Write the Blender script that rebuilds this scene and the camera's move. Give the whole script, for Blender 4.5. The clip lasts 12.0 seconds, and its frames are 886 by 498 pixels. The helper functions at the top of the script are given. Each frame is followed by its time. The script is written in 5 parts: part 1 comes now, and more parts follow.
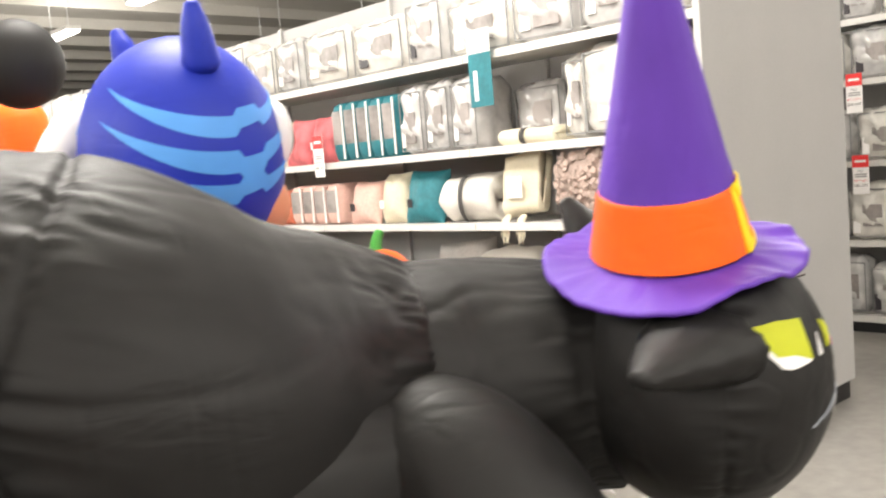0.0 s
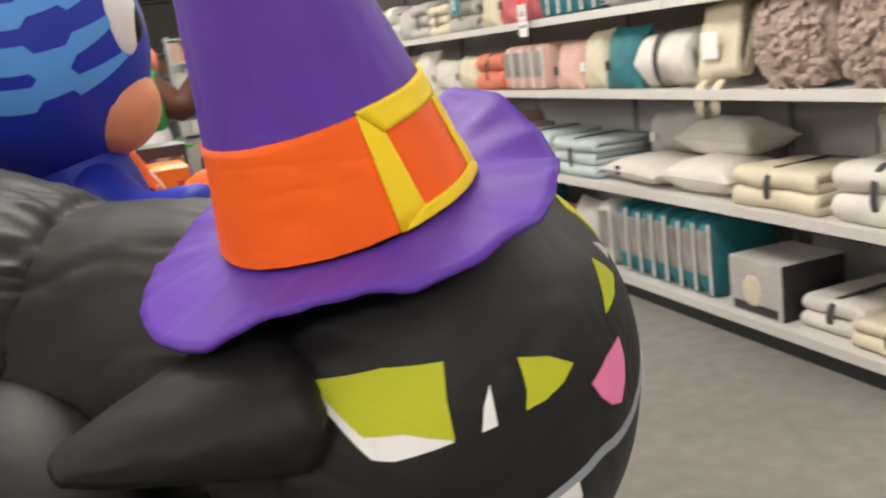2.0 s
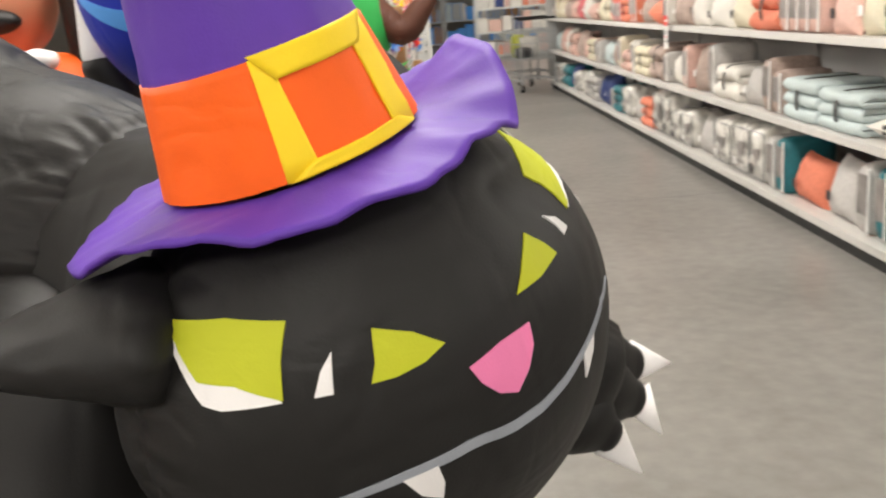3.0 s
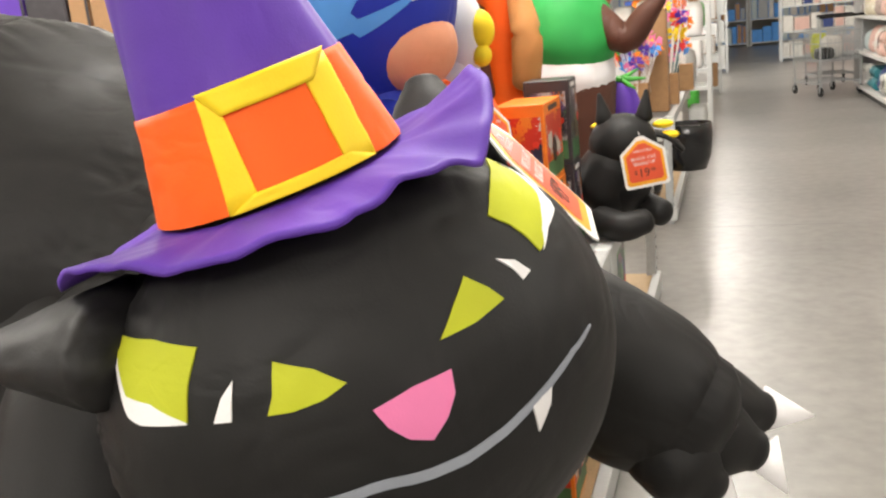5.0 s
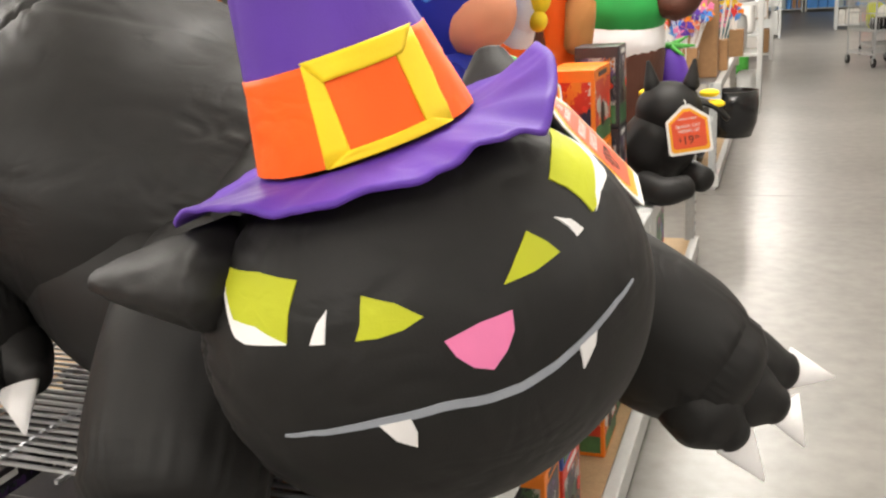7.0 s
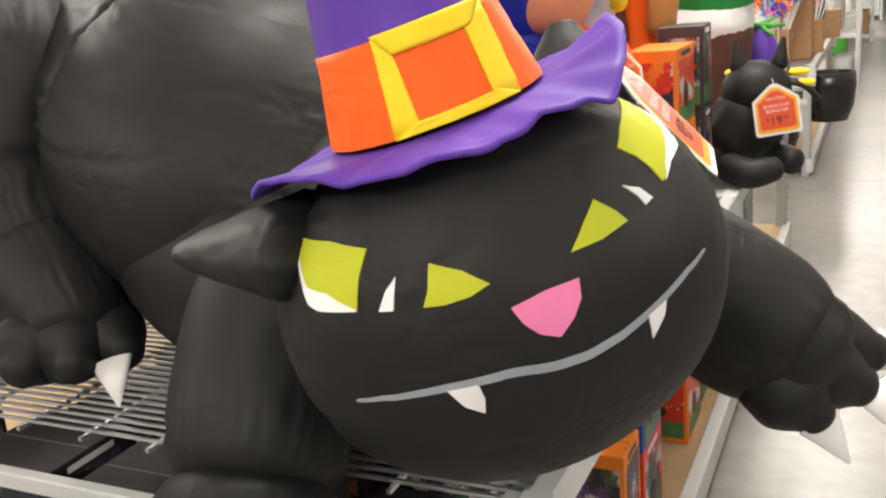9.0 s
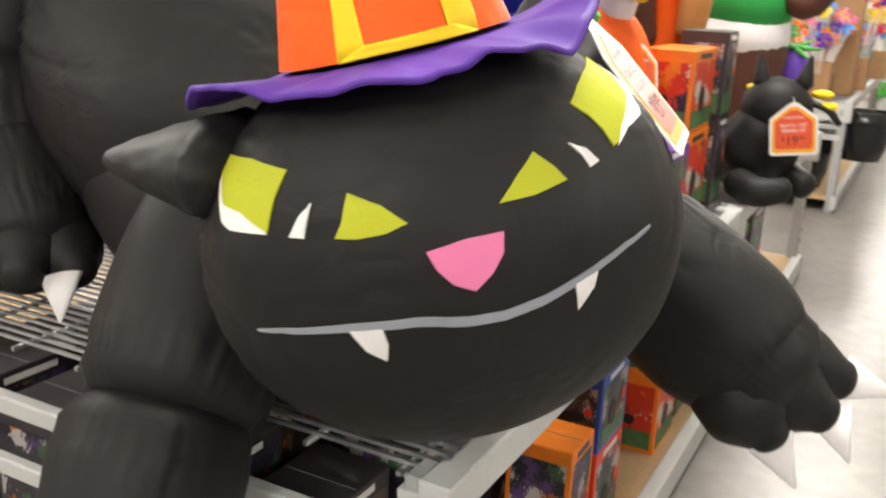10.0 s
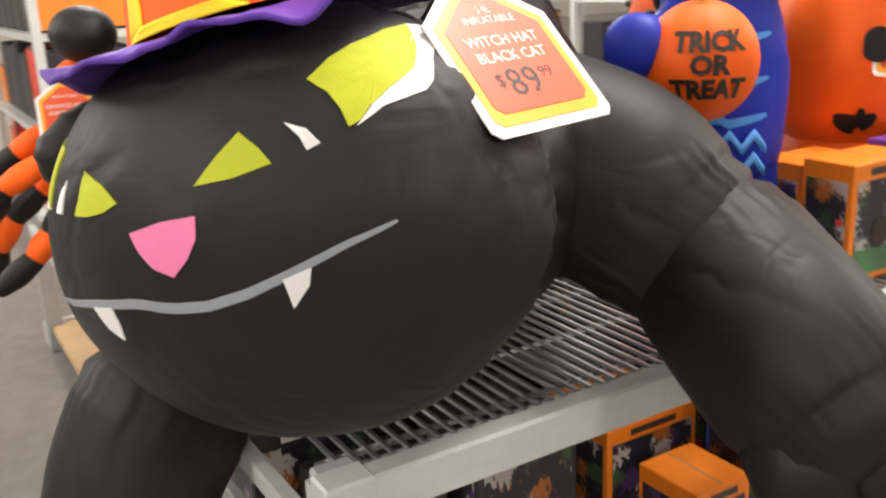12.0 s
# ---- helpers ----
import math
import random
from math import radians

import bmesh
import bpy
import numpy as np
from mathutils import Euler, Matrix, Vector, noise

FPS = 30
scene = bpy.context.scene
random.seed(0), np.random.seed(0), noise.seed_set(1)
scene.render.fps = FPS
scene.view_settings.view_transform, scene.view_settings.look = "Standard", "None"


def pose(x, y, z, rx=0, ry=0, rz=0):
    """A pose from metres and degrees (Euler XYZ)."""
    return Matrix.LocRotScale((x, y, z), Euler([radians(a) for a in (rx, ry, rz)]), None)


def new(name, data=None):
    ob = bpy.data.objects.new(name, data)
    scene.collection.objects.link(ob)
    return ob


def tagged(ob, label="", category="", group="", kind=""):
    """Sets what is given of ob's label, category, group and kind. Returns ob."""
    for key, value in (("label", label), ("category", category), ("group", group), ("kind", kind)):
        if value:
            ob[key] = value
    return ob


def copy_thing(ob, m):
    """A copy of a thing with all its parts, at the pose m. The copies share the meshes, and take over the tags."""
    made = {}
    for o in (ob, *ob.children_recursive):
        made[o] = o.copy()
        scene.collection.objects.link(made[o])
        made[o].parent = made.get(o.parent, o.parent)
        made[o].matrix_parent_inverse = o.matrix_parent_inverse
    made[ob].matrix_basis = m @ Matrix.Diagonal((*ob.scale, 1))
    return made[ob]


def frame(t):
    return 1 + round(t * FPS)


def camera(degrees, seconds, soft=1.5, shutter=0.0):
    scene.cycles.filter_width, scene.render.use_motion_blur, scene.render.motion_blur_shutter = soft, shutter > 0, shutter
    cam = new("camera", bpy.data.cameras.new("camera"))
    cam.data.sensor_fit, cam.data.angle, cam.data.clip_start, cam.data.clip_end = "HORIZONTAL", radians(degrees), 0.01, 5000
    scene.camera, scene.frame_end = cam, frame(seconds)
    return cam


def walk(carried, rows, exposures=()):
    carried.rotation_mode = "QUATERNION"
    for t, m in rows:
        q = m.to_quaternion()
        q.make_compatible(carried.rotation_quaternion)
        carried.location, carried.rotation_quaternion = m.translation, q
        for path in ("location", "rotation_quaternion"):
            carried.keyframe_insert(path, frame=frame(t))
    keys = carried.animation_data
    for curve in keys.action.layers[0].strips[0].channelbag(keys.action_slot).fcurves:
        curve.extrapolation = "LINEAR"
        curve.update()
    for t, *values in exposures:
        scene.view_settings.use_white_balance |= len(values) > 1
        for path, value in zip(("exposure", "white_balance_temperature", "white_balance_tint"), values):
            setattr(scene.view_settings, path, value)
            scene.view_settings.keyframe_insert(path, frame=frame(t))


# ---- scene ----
cam = camera(51.6, 12.0, soft=2.2, shutter=0.5)
PATH = [
    (0, 0.993, 0.170, 1.275, 84.73, 4.74, -42.68),
    (0.5, 1.235, 0.074, 1.320, 83.02, 4.83, -40.14),
    (1, 1.504, 0.107, 1.297, 78.25, 2.73, -37.24),
    (1.5, 1.763, 0.103, 1.256, 77.78, 6.22, -28.86),
    (2, 1.956, 0.149, 1.253, 77.65, 6.96, -20.79),
    (2.5, 2.129, 0.130, 1.239, 76.17, 6.17, -10.07),
    (3, 2.268, 0.128, 1.239, 75.21, 4.52, -1.72),
    (3.5, 2.334, 0.206, 1.230, 76.49, 6.45, 4.64),
    (5.5, 2.572, 0.151, 1.261, 76.24, 3.93, 18.99),
    (6, 2.551, 0.089, 1.286, 75.64, 3.02, 20.04),
    (6.5, 2.557, 0.089, 1.282, 75.46, 4.02, 19.04),
    (7, 2.554, 0.070, 1.272, 74.19, 3.41, 19.58),
    (8.8, 2.580, 0.061, 1.232, 76.44, 4.49, 24.99),
    (9, 2.576, 0.061, 1.253, 74.09, 5.07, 24.80),
    (9.5, 2.608, 0.074, 1.202, 75.09, 5.45, 24.27),
    (10, 2.638, 0.132, 1.192, 73.73, -2.40, 28.36),
    (10.5, 2.744, 0.317, 1.195, 76.31, 0.26, 36.49),
    (11, 2.844, 0.427, 1.186, 77.53, 2.25, 40.51),
    (11.5, 2.968, 0.517, 1.198, 71.83, 4.72, 49.73),
    (12, 3.042, 0.621, 1.167, 73.34, 2.58, 58.47),
]
walk(cam, [(t, pose(x, y, z, rx, ry, rz)) for t, x, y, z, rx, ry, rz in PATH],
     exposures=[(0, 0.30), (0.5, -0.2), (1.0, -0.25), (2.0, -0.45), (2.5, -0.35), (3.0, -0.15), (3.5, -0.15), (5.5, 0.08), (7.0, 0.05), (9.0, 0.0), (10.0, 0.05), (10.5, 0.15), (12.0, 0.1)])

# ---- light: a closed store hall, lit by ceiling fixtures ----
world = bpy.data.worlds.new("world")
world.use_nodes = True
world.node_tree.nodes["Background"].inputs[0].default_value = (0.9, 0.95, 1.0, 1)
world.node_tree.nodes["Background"].inputs[1].default_value = 0.3
scene.world = world
HALL_Z = 5.0
LAMP_Z = 4.05
LAMP_WATTS = 365

# ---- materials ----
def mat(name, color, rough=0.6, metal=0.0, vary=0.15, grain=40.0, blotch=4.0, bump=0.1, stretch=(1, 1, 1), emit=0.0, coat=0.0, spread=0.0):
    """A procedural surface: base colour varied at two scales, with fine relief."""
    m = bpy.data.materials.new(name)
    m.use_nodes = True
    nt = m.node_tree
    b = nt.nodes["Principled BSDF"]
    tc = nt.nodes.new("ShaderNodeTexCoord")
    mp = nt.nodes.new("ShaderNodeMapping")
    mp.inputs["Scale"].default_value = stretch
    nt.links.new(tc.outputs["Object"], mp.inputs["Vector"])
    n1 = nt.nodes.new("ShaderNodeTexNoise")
    n1.inputs["Scale"].default_value, n1.inputs["Detail"].default_value = grain, 4
    n2 = nt.nodes.new("ShaderNodeTexNoise")
    n2.inputs["Scale"].default_value, n2.inputs["Detail"].default_value = blotch, 3
    for n in (n1, n2):
        nt.links.new(mp.outputs[0], n.inputs["Vector"])
    add = nt.nodes.new("ShaderNodeMath")
    nt.links.new(n1.outputs["Fac"], add.inputs[0])
    nt.links.new(n2.outputs["Fac"], add.inputs[1])
    last = add.outputs[0]
    if spread:
        oi = nt.nodes.new("ShaderNodeObjectInfo")
        ad2 = nt.nodes.new("ShaderNodeMath")
        ad2.operation = "MULTIPLY_ADD"
        ad2.inputs[1].default_value = spread
        nt.links.new(oi.outputs["Random"], ad2.inputs[0])
        nt.links.new(last, ad2.inputs[2])
        last = ad2.outputs[0]
    mr = nt.nodes.new("ShaderNodeMapRange")
    mr.inputs["From Min"].default_value, mr.inputs["From Max"].default_value = 0.6, 1.4
    mr.inputs["To Min"].default_value, mr.inputs["To Max"].default_value = 1 - vary, 1 + vary
    nt.links.new(last, mr.inputs["Value"])
    mul = nt.nodes.new("ShaderNodeVectorMath")
    mul.operation = "SCALE"
    mul.inputs[0].default_value = color[:3]
    nt.links.new(mr.outputs[0], mul.inputs["Scale"])
    nt.links.new(mul.outputs[0], b.inputs["Base Color"])
    b.inputs["Roughness"].default_value, b.inputs["Metallic"].default_value = rough, metal
    b.inputs["Coat Weight"].default_value = coat
    if bump:
        bp = nt.nodes.new("ShaderNodeBump")
        bp.inputs["Strength"].default_value, bp.inputs["Distance"].default_value = bump, 0.01
        nt.links.new(n1.outputs["Fac"], bp.inputs["Height"])
        nt.links.new(bp.outputs[0], b.inputs["Normal"])
    if emit:
        b.inputs["Emission Color"].default_value, b.inputs["Emission Strength"].default_value = (*color[:3], 1), emit
    return m


def nylon(name, color, rough=0.5, crease=0.35, spec=0.28):
    """Thin inflated nylon: puckered folds, a fine weave and a soft sheen."""
    m = mat(name, color, rough, vary=0.16, grain=9.0, blotch=2.5, bump=0)
    nt = m.node_tree
    b = nt.nodes["Principled BSDF"]
    tc = nt.nodes.new("ShaderNodeTexCoord")
    weave = nt.nodes.new("ShaderNodeTexNoise")
    weave.inputs["Scale"].default_value, weave.inputs["Detail"].default_value = 420, 1
    nt.links.new(tc.outputs["Object"], weave.inputs["Vector"])
    last = nt.nodes.new("ShaderNodeBump")
    last.inputs["Strength"].default_value, last.inputs["Distance"].default_value = 0.06, 0.004
    nt.links.new(weave.outputs["Fac"], last.inputs["Height"])
    # soft billows, then two sets of thin creases that come and go
    for scale, stretch, width, amount, depth in ((7.0, (1, 1, 0.7), 0.5, 0.5, 0.016), (5.0, (1.6, 1.6, 0.5), 0.075, 1.0, 0.007), (9.0, (0.6, 0.8, 1.7), 0.090, 0.8, 0.005)):
        mp = nt.nodes.new("ShaderNodeMapping")
        mp.inputs["Scale"].default_value = stretch
        mp.inputs["Rotation"].default_value = (0.4 * scale, 0.3 * scale, 0.2)
        no = nt.nodes.new("ShaderNodeTexNoise")
        no.inputs["Scale"].default_value, no.inputs["Detail"].default_value, no.inputs["Distortion"].default_value = scale, 2.5, 0.5
        nt.links.new(tc.outputs["Object"], mp.inputs["Vector"])
        nt.links.new(mp.outputs[0], no.inputs["Vector"])
        off = nt.nodes.new("ShaderNodeMath")
        off.operation = "SUBTRACT"
        off.inputs[1].default_value = 0.5
        nt.links.new(no.outputs["Fac"], off.inputs[0])
        ab = nt.nodes.new("ShaderNodeMath")
        ab.operation = "ABSOLUTE"
        nt.links.new(off.outputs[0], ab.inputs[0])
        mr = nt.nodes.new("ShaderNodeMapRange")
        mr.interpolation_type = "SMOOTHSTEP"
        mr.inputs["From Max"].default_value = width
        nt.links.new(ab.outputs[0], mr.inputs["Value"])
        bp = nt.nodes.new("ShaderNodeBump")
        bp.inputs["Distance"].default_value = depth
        nt.links.new(mr.outputs[0], bp.inputs["Height"])
        nt.links.new(last.outputs[0], bp.inputs["Normal"])
        if width < 0.1:
            fade = nt.nodes.new("ShaderNodeTexNoise")
            fade.inputs["Scale"].default_value = 4.5
            nt.links.new(tc.outputs["Object"], fade.inputs["Vector"])
            fr = nt.nodes.new("ShaderNodeMapRange")
            fr.inputs["From Min"].default_value, fr.inputs["From Max"].default_value = 0.42, 0.62
            fr.inputs["To Max"].default_value = crease * amount * 1.1
            nt.links.new(fade.outputs["Fac"], fr.inputs["Value"])
            nt.links.new(fr.outputs[0], bp.inputs["Strength"])
        else:
            bp.inputs["Strength"].default_value = crease * amount
        last = bp
    nt.links.new(last.outputs[0], b.inputs["Normal"])
    b.inputs["Specular IOR Level"].default_value = spec
    return m


BLACK = nylon("black nylon", (0.0108, 0.0101, 0.0097), 0.55, 0.16, spec=0.32)
PURPLE = nylon("purple nylon", (0.115, 0.042, 0.37), 0.55, 0.15)
ORANGE = nylon("orange nylon", (0.95, 0.13, 0.008), 0.55, 0.12)
YELLOW = nylon("yellow nylon", (0.95, 0.68, 0.02), 0.55, 0.1)
LIME = nylon("lime nylon", (0.47, 0.50, 0.022), 0.6, 0.1)
WHITE_N = nylon("white nylon", (0.82, 0.80, 0.80), 0.6, 0.15)
GREY_N = nylon("grey nylon", (0.30, 0.32, 0.36), 0.6, 0.1)
PINK = nylon("pink nylon", (0.80, 0.21, 0.42), 0.6, 0.1)
BLUE = nylon("blue nylon", (0.017, 0.034, 0.38), 0.5, 0.14)
SKY = nylon("light blue nylon", (0.10, 0.33, 0.78), 0.55, 0.1)
PEACH = nylon("peach nylon", (0.70, 0.30, 0.17), 0.55, 0.14)
GREEN = nylon("green nylon", (0.03, 0.33, 0.07), 0.55, 0.14)
BROWN = nylon("brown nylon", (0.09, 0.035, 0.022), 0.55, 0.3)
TANN = nylon("tan nylon", (0.55, 0.25, 0.08), 0.55, 0.3)
PIPE = mat("grey vinyl piping", (0.22, 0.22, 0.215), 0.4, vary=0.2, grain=30, blotch=8, bump=0)
CONCRETE = mat("polished concrete", (0.250, 0.238, 0.221), 0.29, vary=0.24, grain=14, blotch=1.3, bump=0.02)
CONCRETE.node_tree.nodes["Principled BSDF"].inputs["Specular IOR Level"].default_value = 0.22
STEEL = mat("grey painted steel", (0.55, 0.56, 0.55), 0.42, vary=0.06, grain=60, blotch=5, bump=0.03)
STEEL_DK = mat("worn grey steel", (0.36, 0.37, 0.37), 0.45, vary=0.12, grain=80, blotch=6, bump=0.04)
SHELF_W = mat("light shelf enamel", (0.62, 0.60, 0.57), 0.45, vary=0.05, grain=50, blotch=4, bump=0.03)
PANEL = mat("grey end panel", (0.43, 0.42, 0.41), 0.5, vary=0.05, grain=120, blotch=3, bump=0.04)
BLACK_P = mat("black kick plate", (0.012, 0.012, 0.012), 0.5, vary=0.2, grain=50, bump=0.03)
BACK = mat("perforated back panel", (0.42, 0.41, 0.40), 0.55, vary=0.06, grain=200, blotch=3, bump=0.15)
BOARD = mat("particle board", (0.52, 0.36, 0.20), 0.65, vary=0.18, grain=180, blotch=8, bump=0.06)
WALL = mat("painted block wall", (0.42, 0.39, 0.34), 0.7, vary=0.08, grain=20, blotch=1.5, bump=0.06)
CEIL = mat("ceiling deck", (0.42, 0.40, 0.36), 0.7, vary=0.08, grain=20, blotch=1.0, bump=0.05)
LAMP = mat("lamp diffuser", (1.0, 0.97, 0.92), 0.5, vary=0.0, bump=0, emit=9.0)
CARD_O = mat("orange printed card", (0.85, 0.22, 0.012), 0.45, vary=0.10, grain=30, blotch=6, bump=0.03)
CARD_R = mat("red printed card", (0.72, 0.05, 0.02), 0.45, vary=0.10, grain=30, blotch=6, bump=0.03)
CARD_K = mat("dark printed card", (0.03, 0.025, 0.03), 0.4, vary=0.35, grain=25, blotch=9, bump=0.03)
CARD_B = mat("blue printed card", (0.03, 0.09, 0.42), 0.45, vary=0.2, grain=25, blotch=9, bump=0.03)
CARD_P = mat("purple printed card", (0.16, 0.05, 0.35), 0.45, vary=0.2, grain=25, blotch=9, bump=0.03)
CARD_G = mat("green printed card", (0.06, 0.16, 0.06), 0.45, vary=0.4, grain=25, blotch=9, bump=0.03)
CARD_T = mat("brown corrugated card", (0.36, 0.20, 0.09), 0.7, vary=0.12, grain=40, blotch=5, bump=0.05)
PAPER = mat("white paper", (0.82, 0.80, 0.78), 0.55, vary=0.03, grain=60, bump=0.02)
TAG_R = mat("red tag print", (0.78, 0.10, 0.035), 0.4, vary=0.08, grain=40, bump=0.02)
TAG_RED = mat("crimson tag print", (0.72, 0.03, 0.03), 0.45, vary=0.05, grain=40, bump=0.02)
TAG_Y = mat("amber tag print", (0.90, 0.42, 0.02), 0.4, vary=0.05, grain=40, bump=0.02)
INK = mat("dark ink", (0.03, 0.015, 0.01), 0.5, vary=0.05, bump=0)
INK_G = mat("grey ink", (0.25, 0.24, 0.24), 0.5, vary=0.05, bump=0)
CREAM = mat("cream fleece", (0.64, 0.58, 0.44), 0.9, vary=0.12, grain=90, blotch=7, bump=0.25, spread=0.15)
IVORY = mat("ivory plush", (0.66, 0.63, 0.58), 0.9, vary=0.10, grain=90, blotch=7, bump=0.25, spread=0.12)
GREYF = mat("grey quilt", (0.45, 0.43, 0.41), 0.85, vary=0.18, grain=60, blotch=6, bump=0.25, spread=0.3)
TAUPE = mat("taupe ruffle", (0.38, 0.29, 0.25), 0.9, vary=0.35, grain=55, blotch=9, bump=0.5, spread=0.1)
BLUSH = mat("blush fabric", (0.62, 0.40, 0.34), 0.85, vary=0.15, grain=60, blotch=7, bump=0.25, spread=0.2)
CORAL = mat("coral fabric", (0.66, 0.20, 0.12), 0.85, vary=0.15, grain=60, blotch=7, bump=0.25, spread=0.2)
ROSE = mat("rose print", (0.50, 0.12, 0.13), 0.85, vary=0.5, grain=14, blotch=9, bump=0.2, spread=0.2)
TEAL = mat("teal quilt", (0.015, 0.15, 0.18), 0.6, vary=0.25, grain=40, blotch=9, bump=0.35, spread=0.2)
NAVY = mat("navy fabric", (0.03, 0.05, 0.16), 0.8, vary=0.2, grain=60, blotch=7, bump=0.25, spread=0.2)
MIST = mat("pale blue plush", (0.48, 0.55, 0.55), 0.9, vary=0.12, grain=90, blotch=7, bump=0.25, spread=0.1)
VINYL = mat("clear vinyl over ivory", (0.58, 0.56, 0.52), 0.2, vary=0.22, grain=16, blotch=6, bump=0.35, coat=0.6, spread=0.3)
VINYL_G = mat("clear vinyl over grey", (0.42, 0.41, 0.40), 0.18, vary=0.3, grain=16, blotch=6, bump=0.35, coat=0.6, spread=0.3)
STRAP = mat("charcoal strap", (0.05, 0.047, 0.045), 0.7, vary=0.15, grain=120, bump=0.1)
INSERT = mat("printed insert", (0.20, 0.18, 0.17), 0.35, vary=0.6, grain=18, blotch=7, bump=0.02, spread=0.4)
GLOSS_K = mat("glossy black plastic", (0.012, 0.012, 0.013), 0.22, vary=0.1, grain=30, bump=0.02)
CHROME = mat("wire chrome", (0.55, 0.56, 0.58), 0.3, metal=0.9, vary=0.08, grain=60, bump=0.02)
LEAF_G = mat("bright leaf plastic", (0.06, 0.35, 0.04), 0.5, vary=0.3, grain=30, bump=0.05)


def picture(name, ground, spots, scale=34.0):
    """Printed picture: a dark scene broken by small bright figures."""
    mm = mat(name, ground, 0.4, vary=0.3, grain=25, blotch=9, bump=0.02)
    nt = mm.node_tree
    b = nt.nodes["Principled BSDF"]
    tc = nt.nodes.new("ShaderNodeTexCoord")
    vo = nt.nodes.new("ShaderNodeTexVoronoi")
    vo.inputs["Scale"].default_value = scale
    no = nt.nodes.new("ShaderNodeTexNoise")
    no.inputs["Scale"].default_value = scale * 0.7
    mixv = nt.nodes.new("ShaderNodeMixRGB")
    mixv.inputs[0].default_value = 0.05
    nt.links.new(tc.outputs["Object"], mixv.inputs[1])
    nt.links.new(no.outputs["Color"], mixv.inputs[2])
    nt.links.new(mixv.outputs[0], vo.inputs["Vector"])
    sep = nt.nodes.new("ShaderNodeSeparateColor")
    nt.links.new(vo.outputs["Color"], sep.inputs[0])
    rp = nt.nodes.new("ShaderNodeValToRGB")
    rp.color_ramp.interpolation = "CONSTANT"
    rp.color_ramp.elements[0].color = (*ground, 1)
    rp.color_ramp.elements[1].position, rp.color_ramp.elements[1].color = 0.58, (*spots[0], 1)
    for i, c in enumerate(spots[1:]):
        e = rp.color_ramp.elements.new(0.58 + 0.42 * (i + 1) / len(spots))
        e.color = (*c, 1)
    nt.links.new(sep.outputs[0], rp.inputs[0])
    nt.links.new(rp.outputs[0], b.inputs["Base Color"])
    return mm


PIC_NIGHT = picture("night scene print", (0.022, 0.02, 0.03), ((0.10, 0.05, 0.16), (0.40, 0.12, 0.02), (0.45, 0.42, 0.40), (0.05, 0.10, 0.05)))
PIC_GREEN = picture("green scene print", (0.05, 0.10, 0.07), ((0.04, 0.10, 0.40), (0.35, 0.10, 0.25), (0.10, 0.30, 0.08), (0.45, 0.40, 0.35)))
PIC_RED = picture("red scene print", (0.60, 0.04, 0.015), ((0.75, 0.20, 0.02), (0.03, 0.03, 0.05), (0.60, 0.56, 0.50), (0.75, 0.24, 0.02)), 24)
PIC_BROWN = picture("brown scene print", (0.07, 0.045, 0.03), ((0.22, 0.13, 0.07), (0.40, 0.14, 0.03), (0.35, 0.32, 0.28)), 30)

# ---- building helpers ----
def mesh_of(name, bm, mats, smooth=False):
    me = bpy.data.meshes.new(name)
    bmesh.ops.recalc_face_normals(bm, faces=bm.faces)
    bm.to_mesh(me)
    bm.free()
    for m in (mats if isinstance(mats, (list, tuple)) else [mats]):
        me.materials.append(m)
    if smooth:
        me.shade_smooth()
    return me


def part(name, bm, material, parent=None, label="", smooth=False):
    ob = new(name, mesh_of(name, bm, material, smooth))
    if parent is not None:
        ob.parent = parent
    if label:
        ob["label"] = label
    return ob


def thing(name, label, category, at=(0, 0, 0), rz=0.0, group="", kind=""):
    ob = new(name)
    ob.empty_display_size = 0.05
    ob.matrix_basis = pose(*at, 0, 0, rz)
    return tagged(ob, label, category, group, kind)


def box(x0, x1, y0, y1, z0, z1, bevel=0.0, bm=None, slot=0, seg=1):
    bm = bm or bmesh.new()
    made = bmesh.ops.create_cube(bm, size=1)["verts"]
    for v in made:
        v.co = Vector(((x0 + x1) / 2 + v.co.x * (x1 - x0), (y0 + y1) / 2 + v.co.y * (y1 - y0), (z0 + z1) / 2 + v.co.z * (z1 - z0)))
    faces = set(f for v in made for f in v.link_faces)
    for f in faces:
        f.material_index = slot
    if bevel:
        edges = list(set(e for v in made for e in v.link_edges))
        bmesh.ops.bevel(bm, geom=edges, offset=bevel, segments=seg, affect="EDGES")
    return bm


def transform(bm, m):
    bmesh.ops.transform(bm, matrix=m, verts=bm.verts)
    return bm


